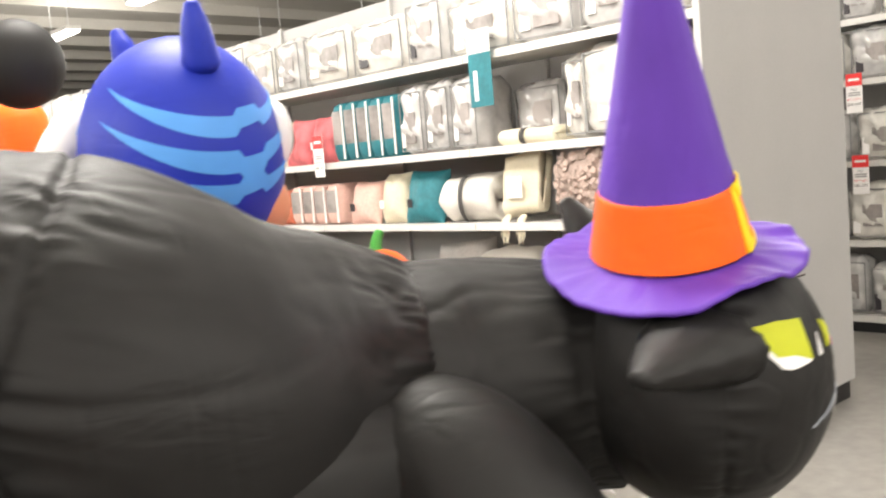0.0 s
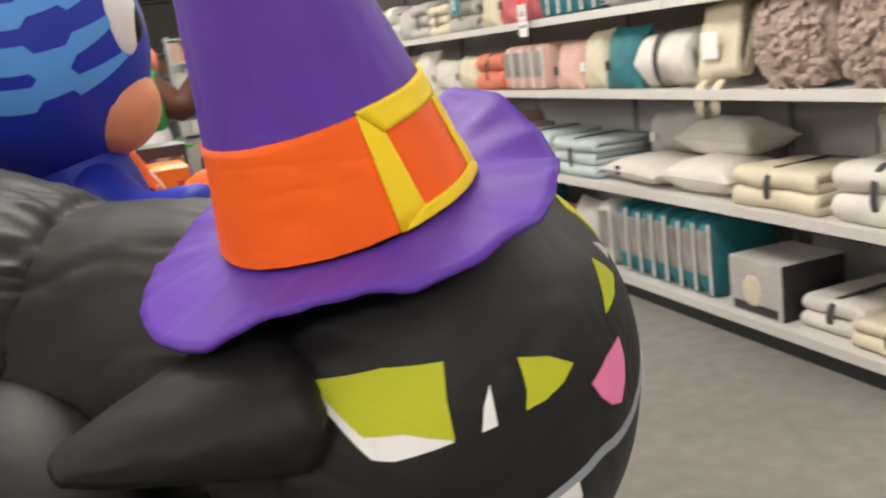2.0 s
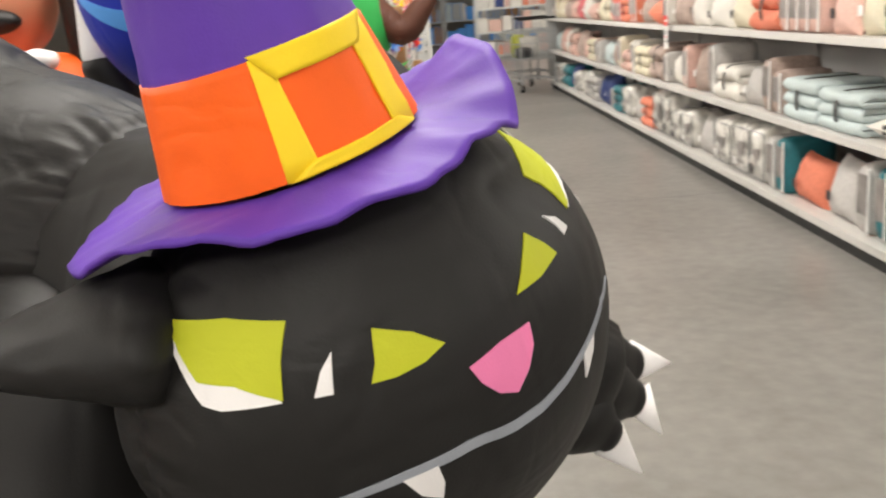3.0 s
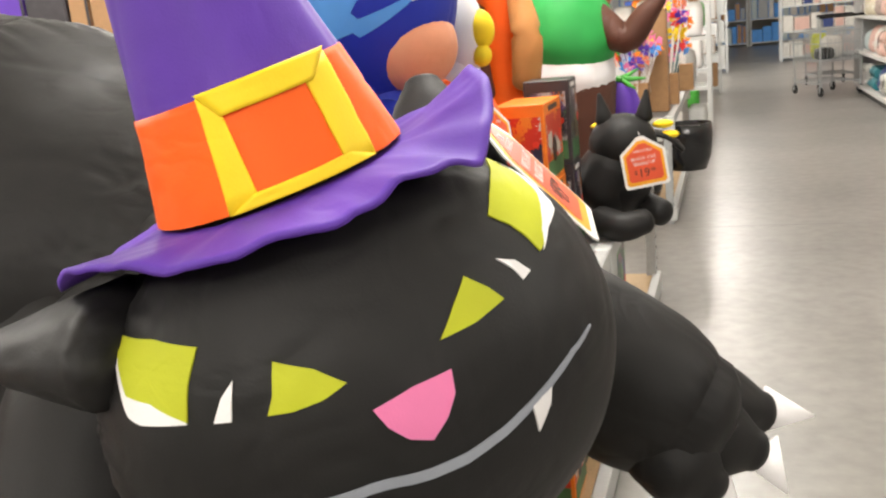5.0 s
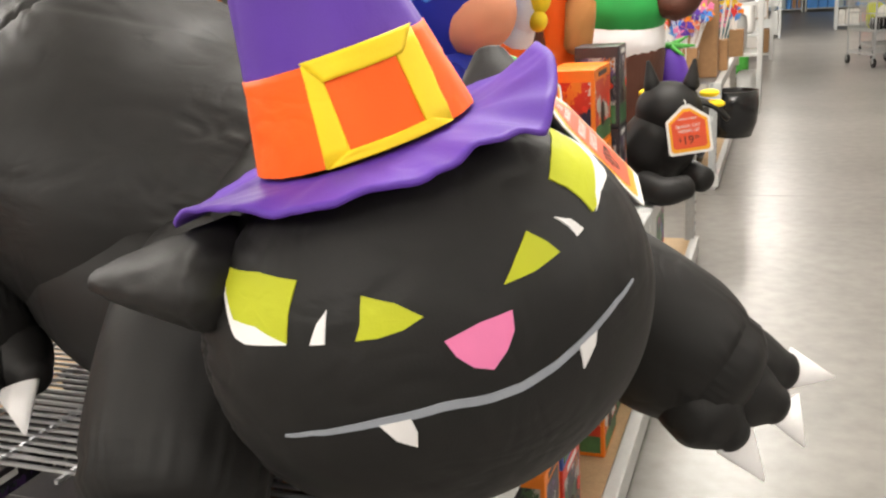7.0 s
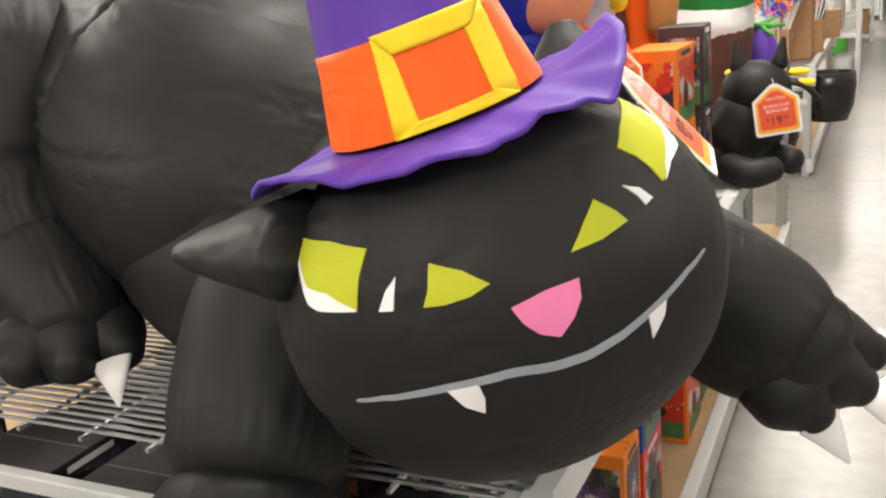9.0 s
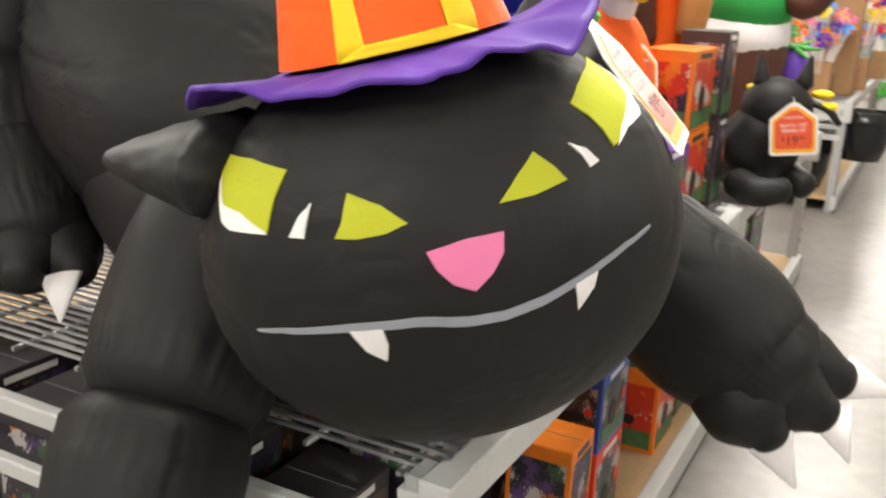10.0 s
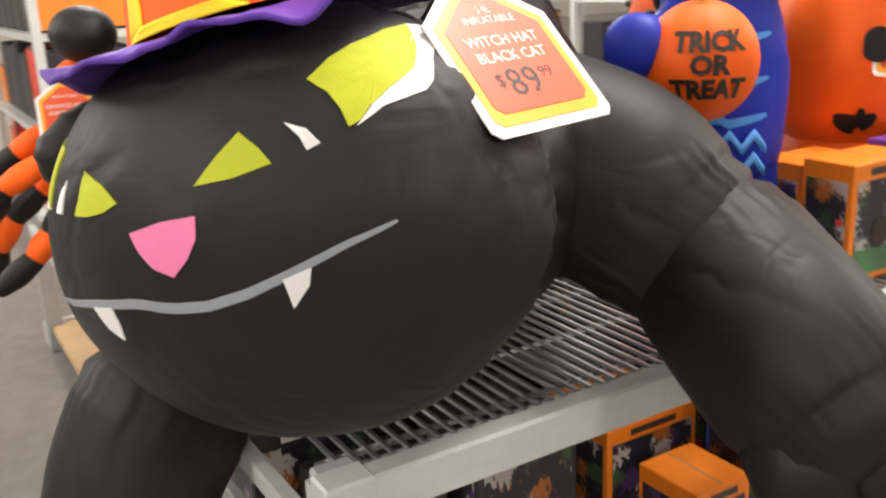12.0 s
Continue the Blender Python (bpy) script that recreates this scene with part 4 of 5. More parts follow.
def price_tag(name, label, width, m, lines, price, cents):
    """A house-shaped price card on the matrix m: its foot's middle, x along the foot, z to its point."""
    ob = thing(name, label, "price tag", group="house-shaped price tags")
    ob.matrix_basis = m
    k = width / 0.157

    def house(w, h, top, s):
        c = 0.008
        return [(-w + c, s), (w - c, s), (w, s + c), (w, h), (0.012, top), (-0.012, top), (-w, h), (-w, s + c)]

    scale = Matrix.Scale(k, 4)
    part("card", transform(polygon(house(0.0785, 0.125, 0.178, 0.0), 0.0016), scale), PAPER, ob)
    part("border", transform(transform(polygon(house(0.069, 0.120, 0.164, 0.010), 0.0006), Matrix.Translation((0, -0.0012, 0))), scale), TAG_Y, ob, "amber border")
    panel = part("print", transform(transform(polygon(house(0.060, 0.114, 0.153, 0.022), 0.0006), Matrix.Translation((0, -0.0018, 0))), scale), TAG_R, ob, "red print")
    for text, size, z in lines:
        words("lettering", text, size * k, panel, PAPER, (0, -0.0023 * k, z * k), depth=0.0002)
    if not price:
        return ob
    words("lettering", price, 0.042 * k, panel, INK, (-0.006 * k, -0.0023 * k, 0.050 * k), depth=0.0002)
    words("lettering", "$", 0.020 * k, panel, INK, (-0.034 * k, -0.0023 * k, 0.055 * k), depth=0.0002)
    words("lettering", cents, 0.018 * k, panel, INK, (0.026 * k, -0.0023 * k, 0.057 * k), depth=0.0002)
    part("tie", transform(loft([(0, 0.0, 0.172, 0.0012), (0, 0.012, 0.19, 0.0012), (0, 0.03, 0.195, 0.0012)], 6, 3), scale), PAPER, ob)
    return ob


def axes(at, x, z):
    x, z = Vector(x).normalized(), Vector(z).normalized()
    y = z.cross(x).normalized()
    z = x.cross(y)
    return Matrix.Translation(at) @ Matrix((x, y, z)).transposed().to_4x4()


blue_figure()
trick_ball()
costumed_figure()
jack_pumpkin()
scarecrow()
small_cat()
spider()
price_tag("price_tag", "house-shaped red price card tied to the black cat", 0.157, axes((2.408, 1.123, 1.035), (-0.19, 0.98, 0.02), (-0.68, -0.06, 0.73)),
          (("5 ft.", 0.012, 0.134), ("INFLATABLE", 0.012, 0.122), ("WITCH HAT", 0.0165, 0.098), ("BLACK CAT", 0.0165, 0.080)), "89", "99")
price_tag("price_tag", "house-shaped red price card on the small black cat", 0.120, axes((2.335, 2.655, 0.795), (0.97, 0.22, 0.12), (-0.1, 0.05, 1)),
          (("INFLATABLE", 0.012, 0.128), ("BLACK CAT", 0.0165, 0.102), ("RISING UP", 0.0165, 0.084)), "19", "99")
price_tag("price_tag", "house-shaped red price card on the striped spider", 0.120, axes((0.985, 0.945, 0.862), (0.25, 0.97, 0.0), (-0.1, 0.0, 1)),
          (("INFLATABLE", 0.012, 0.128), ("ORANGE AND", 0.0165, 0.102), ("BLACK SPIDER", 0.0145, 0.084)), "19", "99")
price_tag("price_tag", "house-shaped red price card hung beside the orange pumpkin", 0.110, axes((2.055, 2.175, 0.955), (0.42, 0.90, -0.1), (-0.22, 0.05, 1)),
          (("INFLATABLE", 0.012, 0.128),), "", "")
price_tag("price_tag", "house-shaped red price card low behind the cat", 0.110, axes((2.075, 1.80, 0.70), (0.35, 0.93, 0.05), (-0.15, 0.05, 1)),
          (("INFLATABLE", 0.012, 0.128), ("TREAT", 0.0165, 0.084)), "", "")


def gift_box(x0, x1, y0, y1, z0, z1, body, label, pic=None, dots=True):
    """A printed carton: card body, a printed picture on each side seen, with a plain figure and a red roundel."""
    pic = {CARD_G: PIC_GREEN, CARD_R: PIC_RED, CARD_T: PIC_BROWN}.get(pic, PIC_NIGHT)
    cx, cy = (x0 + x1) / 2, (y0 + y1) / 2
    ob = thing("carton", label, "box", (cx, cy, z0), group="printed cartons")
    w, d, h = (x1 - x0) / 2, (y1 - y0) / 2, z1 - z0
    part("card", box(-w, w, -d, d, 0, h, 0.002), body, ob)
    part("flap_line", box(-w + 0.004, w - 0.004, -0.001, 0.001, h, h + 0.0006), INK_G, ob)
    f = part("picture", box(w, w + 0.0008, -d + 0.012, d - 0.012, 0.012, h - 0.03), pic, ob)
    e = part("picture", box(-w + 0.010, w - 0.010, -d - 0.0008, -d, 0.012, h - 0.03), pic, ob)
    part("grass", box(w + 0.0008, w + 0.0014, -d + 0.012, d - 0.012, 0.012, h * 0.28), CARD_G, f)
    part("grass", box(-w + 0.010, w - 0.010, -d - 0.0014, -d - 0.0008, 0.012, h * 0.28), CARD_G, e)
    if dots:
        for k, (mm, u, v, r) in enumerate(((INK, -0.12, 0.40, 0.13), (CARD_R, 0.60, 0.52, 0.075))):
            rr = r * min(h, 2 * d)
            bmx = bmesh.new()
            bmesh.ops.create_cone(bmx, cap_ends=True, segments=16, radius1=rr, radius2=rr, depth=0.0008, matrix=Matrix.Translation((w + 0.0020 + 0.0008 * k, u * d, v * h)) @ Matrix.Rotation(radians(90), 4, "Y") @ Matrix.Diagonal((1.25, 1, 1, 1)))
            part("print", bmx, mm, f)
            bmx = bmesh.new()
            rr = r * min(h, 2 * w) * 0.9
            bmesh.ops.create_cone(bmx, cap_ends=True, segments=16, radius1=rr, radius2=rr, depth=0.0008, matrix=Matrix.Translation((u * w, -d - 0.0020 - 0.0008 * k, v * h)) @ Matrix.Rotation(radians(90), 4, "X"))
            part("print", bmx, mm, e)
    part("title_bar", box(w, w + 0.0009, -d * 0.5, d * 0.5, h - 0.022, h - 0.010), PAPER if body is not CARD_O else CARD_K, ob)
    return ob


D0 = DECK + 0.0006
gift_box(2.062, 2.160, 1.912, 2.085, D0, 0.848, CARD_O, "orange printed carton with dark picture panels on the deck")
gift_box(1.95, 2.050, 1.93, 2.09, D0, 0.830, CARD_O, "orange printed carton behind another on the deck")
gift_box(2.050, 2.145, 2.10, 2.30, D0, 0.855, CARD_P, "purple and green printed carton on the deck", CARD_G)
gift_box(2.010, 2.132, 2.330, 2.555, D0, 0.862, CARD_O, "orange printed carton under another", CARD_R)
gift_box(2.008, 2.130, 2.327, 2.553, 0.863, 1.062, CARD_O, "orange printed carton with red panels, stacked", CARD_R)
gift_box(2.03, 2.150, 2.575, 2.70, D0, 0.88, CARD_K, "dark printed carton with a night scene", CARD_K)
gift_box(2.03, 2.150, 2.575, 2.70, 0.881, 1.10, CARD_K, "dark printed carton with a night scene, stacked", CARD_K)
gift_box(1.85, 1.98, 2.36, 2.56, D0, 1.02, CARD_K, "tall dark printed carton at the back of the deck", CARD_K)
B0 = 0.0925
for x0, x1, y0, y1, z0, z1, body, pic, lab in (
        (2.035, 2.165, 1.58, 1.70, B0, 0.375, CARD_O, CARD_K, "orange printed carton on the bottom board"),
        (2.04, 2.165, 1.73, 1.90, B0, 0.30, CARD_R, CARD_K, "red printed carton on the bottom board"),
        (2.04, 2.165, 1.73, 1.90, 0.301, 0.47, CARD_B, CARD_B, "blue printed carton stacked low on the rack"),
        (2.05, 2.17, 2.18, 2.36, B0, 0.30, CARD_O, CARD_R, "orange and red carton at the board's edge"),
        (2.05, 2.17, 2.18, 2.36, 0.301, 0.44, CARD_O, CARD_R, "orange and red carton stacked on its twin"),
        (1.80, 1.99, 1.55, 1.76, B0, 0.42, CARD_O, CARD_K, "orange printed carton deep under the wire deck"),
        (1.56, 1.76, 1.62, 1.82, B0, 0.40, CARD_K, CARD_K, "dark printed filler carton deep under the wire deck"),
        (1.80, 2.00, 1.80, 2.02, B0, 0.50, CARD_K, CARD_K, "dark tall carton under the wire deck"),
        (1.60, 1.80, 1.00, 1.20, B0, 0.50, CARD_K, CARD_K, "dark printed carton at the rack's open end"),
        (1.36, 1.56, 1.00, 1.20, B0, 0.50, CARD_K, CARD_K, "dark printed carton at the rack's open end"),
        (1.10, 1.32, 1.00, 1.22, B0, 0.52, CARD_K, CARD_K, "dark printed carton at the rack's open end"),
        (1.84, 1.98, 1.06, 1.24, B0, 0.46, CARD_K, CARD_T, "brown and dark carton at the rack's open end"),
        # next five: filler cartons, added to darken the deck's gaps and cut bounce light
        (1.84, 2.02, 1.27, 1.46, B0, 0.50, CARD_K, CARD_K, "dark printed filler carton under the middle of the wire deck"),
        (1.60, 1.80, 1.24, 1.44, B0, 0.53, CARD_K, CARD_T, "brown and dark filler carton under the middle of the wire deck"),
        (1.36, 1.56, 1.24, 1.46, B0, 0.52, CARD_K, CARD_K, "dark printed filler carton under the middle of the wire deck"),
        (1.10, 1.32, 1.26, 1.48, B0, 0.50, CARD_K, CARD_K, "dark printed filler carton under the middle of the wire deck"),
        (1.10, 1.34, 1.52, 1.76, B0, 0.52, CARD_K, CARD_K, "dark printed filler carton at the back under the wire deck"),
        # next four: more filler, added so the shade seen through the wires stays dark
        (1.24, 1.48, 1.80, 2.06, B0, 0.50, CARD_K, CARD_K, "dark printed filler carton deep under the wire deck"),
        (1.52, 1.73, 1.86, 2.08, B0, 0.48, CARD_K, CARD_T, "brown and dark filler carton deep under the wire deck"),
        (1.40, 1.70, 2.14, 2.44, B0, 0.50, CARD_K, CARD_K, "dark printed filler carton far under the wire deck"),
        (1.10, 1.36, 2.12, 2.42, B0, 0.46, CARD_K, CARD_K, "dark printed filler carton far under the wire deck"),
        (2.04, 2.16, 2.42, 2.58, B0, 0.50, CARD_K, CARD_K, "dark printed carton by the rack's far post"),
        (1.75, 1.98, 2.10, 2.32, B0, 0.52, CARD_O, CARD_K, "orange printed carton deep under the wire deck"),
        (1.95, 2.16, 2.75, 2.98, B0, 0.45, CARD_K, CARD_K, "dark printed carton on the second rack's board"),
        (1.95, 2.16, 3.02, 3.25, B0, 0.40, CARD_O, CARD_K, "orange printed carton on the second rack's board"),
        (1.95, 2.16, 3.30, 3.55, B0, 0.48, CARD_K, CARD_G, "dark printed carton on the second rack's board"),
        (0.60, 0.85, 1.05, 1.30, B0, 0.48, CARD_K, CARD_K, "dark printed carton on the neighbouring rack"),
        (0.25, 0.50, 1.05, 1.30, B0, 0.45, CARD_O, CARD_K, "orange printed carton on the neighbouring rack"),
        (0.10, 0.40, 1.40, 1.70, D0, 0.95, CARD_K, CARD_T, "dark printed carton on the neighbouring wire deck"),
        (0.45, 0.75, 1.35, 1.65, D0, 1.02, CARD_R, CARD_K, "red printed carton on the neighbouring wire deck")):
    gift_box(x0, x1, y0, y1, z0, z1, body, lab, pic)

# ---- the long shelving unit across the aisle ----
G_X, G_Y0, G_Y1, G_D, G_H = 4.134, 2.08, 13.6, 1.2, 2.34
SHELVES = (0.105, 0.530, 0.972, 1.335, 1.785)
BAY = 1.22


def gondola(name, x, y0, y1, face, shelves, label, group="shelving units"):
    """A two-sided shop shelving unit along y; face: the x direction its dressed side looks to."""
    ob = thing(name, label, "shelving unit", (x, y0, 0), group=group)
    d, L = G_D, y1 - y0
    s = -face

    def bx(a, b, *r, **k):
        return box(min(s * a, s * b), max(s * a, s * b), *r, **k)

    part("back_panel", bx(d / 2 - 0.015, d / 2 + 0.015, 0.03, L - 0.03, 0.1, G_H - 0.03), BACK, ob, "pale perforated back panel")
    for e0, e1, k0 in ((-0.002, 0.030, 0.03), (L - 0.030, L + 0.002, L - 0.05)):
        part("end_panel", bx(-0.004, d + 0.004, e0, e1, 0.088, G_H, bevel=0.003), PANEL, ob, "plain grey laminate end panel")
    part("scuff", box(0.66, 0.74, -0.0028, -0.0022, 0.655, 0.663), INK, ob) if s > 0 else None
    bm = bx(0.03, d - 0.03, 0.012, L - 0.012, 0.0, 0.088)
    part("kick_plate", bm, BLACK_P, ob, "black kick plate")
    for i, z in enumerate(shelves):
        dep = 0.54 if i == 0 else 0.47
        n = int(round((L - 0.06) / BAY))
        w = (L - 0.06) / n
        for k in range(n):
            a = 0.03 + k * w
            bm = bx(0.0 if i == 0 else 0.01, dep, a + 0.002, a + w - 0.002, z - 0.022, z, bevel=0.002)
            bx(-0.004 if i == 0 else 0.006, 0.010 if i == 0 else 0.02, a + 0.003, a + w - 0.003, z - 0.034, z + 0.004, bm=bm)
            part("shelf", bm, SHELF_W, ob)
    for k in range(int(L / BAY) + 1):
        part("upright", bx(d / 2 - 0.04, d / 2 - 0.016, 0.03 + k * BAY - 0.0, 0.06 + k * BAY, 0.09, G_H - 0.02), PANEL, ob)
    return ob


gondola("shelving_unit", G_X, G_Y0, G_Y1, -1, SHELVES, "long pale grey shop shelving unit full of bedding, beside the aisle")
gondola("shelving_unit", 6.75, 0.9, 9.0, -1, (0.105, 0.58, 1.08, 1.58, 1.95), "second grey shelving unit with packed bedding, one aisle further")

# ---- bedding on the shelves ----
def puff(w, d, h, bm=None, at=(0, 0, 0), power=3.2, u=22, v=14, rough=0.0, slot=0):
    """A soft padded block, rounder than a box: width along y, depth along x, standing on z = 0."""
    bm = bm or bmesh.new()
    made = bmesh.ops.create_uvsphere(bm, u_segments=u, v_segments=v, radius=1)["verts"]
    for p in made:
        c = p.co
        n = (abs(c.x) ** power + abs(c.y) ** power + abs(c.z) ** power) ** (1 / power)
        q = c / n
        wob = 1 + rough * noise.noise(q * 2.2 + Vector(at)) + rough * 0.5 * noise.noise(q * 7)
        p.co = Vector((q.x * d / 2 * wob + at[0], q.y * w / 2 * wob + at[1], (q.z * 0.5 * wob + 0.5) * h + at[2]))
    for f in set(f for p in made for f in p.link_faces):
        f.material_index = slot
    return bm


def bag(at, w, d, h, m, lean=0.0, label="clear zipped bag holding a folded comforter"):
    ob = thing("bedding_bag", label, "bedding", at, group="bedding on the shelves")
    part("body", puff(w, d, h, power=4.6, rough=0.15, u=40, v=28), m, ob, smooth=True)
    k = noise.noise(Vector(at) * 9.1)
    j = noise.noise(Vector(at) * 5.7 + Vector((4, 0, 0)))
    part("insert", box(-d / 2 - 0.004, -d / 2 + 0.004, -w * (0.28 + 0.15 * k), w * (0.14 - 0.2 * k), h * (0.26 + 0.15 * j), h * (0.66 + 0.12 * k), 0.002), INSERT, ob, "printed paper insert")
    part("side_card", box(-d / 2 - 0.003, -d / 2 + 0.005, w * (0.20 - 0.18 * k), w * (0.36 - 0.1 * k), h * (0.15 + 0.1 * k), h * (0.34 + 0.2 * abs(j)), 0.002), CARD_K if j > 0.05 else PAPER, ob, "small printed card")
    for y0, y1, z0, z1 in ((-0.46, 0.46, 0.895, 0.915), (-0.46, 0.46, 0.06, 0.078), (-0.47, -0.452, 0.07, 0.905), (0.452, 0.47, 0.07, 0.905)):
        part("piping", box(-d / 2 + 0.004, -d / 2 + 0.012, w * y0, w * y1, h * z0, h * z1, 0.001), PIPE, ob)
    part("handle", box(-d * 0.1, d * 0.1, -0.05, 0.05, h * 0.985, h * 1.0 + 0.006, 0.002), STRAP, ob)


def fold_sheet(w, d, t, seed=0.0):
    """A thick cloth doubled over once: two layers of thickness t, the round fold towards the aisle."""
    bm = bmesh.new()
    g = t * 0.07
    back, nose = d / 2, -d / 2 + t
    line = [(back - (back - nose) * i / 6, 2 * t) for i in range(6)]
    line += [(nose - t * math.sin(math.pi * i / 12), t + t * math.cos(math.pi * i / 12)) for i in range(13)]
    line += [(nose + (back - nose) * (i + 1) / 6, 0.0) for i in range(6)]
    line += [(back - (back - nose) * i / 5, t - g) for i in range(6)]
    line += [(nose - t * 0.25, t)]
    line += [(nose + (back - nose) * i / 5, t + g) for i in range(6)]
    n = len(line)
    rings = []
    for j, (y, k) in enumerate([(-0.5, 0.90), (-0.49, 0.97)] + [(-0.46 + 0.92 * i / 10, 1.0) for i in range(11)] + [(0.49, 0.97), (0.5, 0.90)]):
        ring = []
        for x, z in line:
            v = Vector((x * 6, y * w * 7, z * 9 + seed))
            wob = 0.24 * t * noise.noise(v) + 0.10 * t * noise.noise(v * 3)
            zz = t + (z - t) * k + wob * (1 if z > 0.001 else 0)
            ring.append(bm.verts.new((x + (nose - x) * (1 - k) * 0.10 + wob, y * w * (1 + 0.02 * noise.noise(v * 1.3)), max(0.0, zz))))
        rings.append(ring)
    for r0, r1 in zip(rings, rings[1:]):
        for i in range(n):
            bm.faces.new((r0[i], r0[(i + 1) % n], r1[(i + 1) % n], r1[i]))
    bm.faces.new(rings[0])
    bm.faces.new(rings[-1][::-1])
    return bm


def strap_loop(d, h, half=0.013):
    """A flat band round a folded pile, round at the aisle side."""
    bm = bmesh.new()
    r = min(h / 2, 0.07)
    line = [(d / 2, h), (-d / 2 + r, h)] + [(-d / 2 + r - r * math.sin(math.pi * i / 14), h / 2 + h / 2 * math.cos(math.pi * i / 14)) for i in range(1, 14)] + [(-d / 2 + r, 0.001), (d / 2, 0.001)]
    rows = [[bm.verts.new((x + ox, y, z + oz)) for x, z in line] for y in (-half, half) for ox, oz in ((0, 0), (-0.003 if y else 0, 0.003))]
    n = len(line)
    for a, b in ((0, 1), (1, 3), (3, 2)):
        for i in range(n - 1):
            bm.faces.new((rows[a][i], rows[a][i + 1], rows[b][i + 1], rows[b][i]))
    return bm


def folded(at, w, d, h, m, n=2, label="soft folded throw with a dark strap"):
    ob = thing("folded_blanket", label, "blanket", at, group="bedding on the shelves")
    for k in range(n):
        bm = fold_sheet(w * (1 - 0.03 * (k % 2)), d, h / n / 2, at[1] * 5 + k)
        part("fold", bm, m, ob, smooth=True).location = (0.008 * (k % 2), 0.006 * (k % 2), k * h / n)
    part("strap", strap_loop(d, h), STRAP, ob, "charcoal belly band").matrix_basis = pose(-0.004, w * 0.08, 0.001, 0, 0, 6)


def cushion_shell(a, b, t, n=18, seed=0.0):
    """A stuffed square cover in its own plane: drawn-in sides, pointed corners, full middle."""
    bm = bmesh.new()
    for s in (1, -1):
        grid = []
        for i in range(n + 1):
            row = []
            for j in range(n + 1):
                u, v = 2 * i / n - 1, 2 * j / n - 1
                u, v = math.sin(u * math.pi / 2), math.sin(v * math.pi / 2)
                full = ((1 - u ** 4) * (1 - v ** 4)) ** 0.5 * (1 - 0.35 * (u * u + v * v) / 2)
                q = Vector((u * 2.2, v * 2.2, seed + s))
                crumple = 1 + 0.14 * noise.noise(q) + 0.08 * noise.noise(q * 3)
                row.append(bm.verts.new((u * a / 2 * (1 - 0.07 * (1 - v * v)), v * b / 2 * (1 - 0.07 * (1 - u * u)), s * t / 2 * full * crumple)))
            grid.append(row)
        for r0, r1 in zip(grid, grid[1:]):
            for j in range(n):
                f = (r0[j], r1[j], r1[j + 1], r0[j + 1])
                bm.faces.new(f if s > 0 else f[::-1])
    bmesh.ops.remove_doubles(bm, verts=bm.verts, dist=1e-5)
    return bm


def seam_ring(a, b, r=0.004, n=14):
    bm = bmesh.new()
    line = []
    for ku, kv, du, dv in ((-1, -1, 1, 0), (1, -1, 0, 1), (1, 1, -1, 0), (-1, 1, 0, -1)):
        for i in range(n):
            u, v = ku + du * 2 * i / n, kv + dv * 2 * i / n
            line.append(Vector((u * a / 2 * (1 - 0.07 * (1 - v * v)), v * b / 2 * (1 - 0.07 * (1 - u * u)), 0)))
    rings = [[bm.verts.new(p * (1 + o / max(0.01, p.length)) + Vector((0, 0, z))) for o, z in ((r, 0), (0, r), (-r, 0), (0, -r))] for p in line]
    for r0, r1 in zip(rings, rings[1:] + rings[:1]):
        for i in range(4):
            bm.faces.new((r0[i], r0[(i + 1) % 4], r1[(i + 1) % 4], r1[i]))
    return bm


def pillow(at, w, d, h, m, tilt=0, rough=0.04, label="plump loose cushion leaning on the shelf"):
    ob = thing("cushion", label, "cushion", at, group="bedding on the shelves")
    k = noise.noise(Vector(at) * 7.3)
    if h < d:                                            # lying flat
        mx = pose(0, 0, h * 0.46, 0, 0, 18 * k)
        size = (d, w, h)
    else:                                                # leaning back on its lower edge
        mx = pose(d * 0.06, 0, h * 0.47, 0, -76, 0) @ pose(0, 0, 0, 0, 0, 10 * k)
        size = (h, w, d * 0.85)
    part("cover", cushion_shell(*size, seed=at[1] * 3), m, ob, smooth=True).matrix_basis = mx
    part("seam", seam_ring(size[0], size[1]), m, ob, smooth=True).matrix_basis = mx
    bm = box(-0.002, 0.0, -0.02, 0.02, 0.0, 0.045, 0.0005)
    part("label_tag", bm, PAPER if k > 0 else CARD_K, ob, "paper label").location = (-d * 0.44, w * 0.22, h * 0.30)


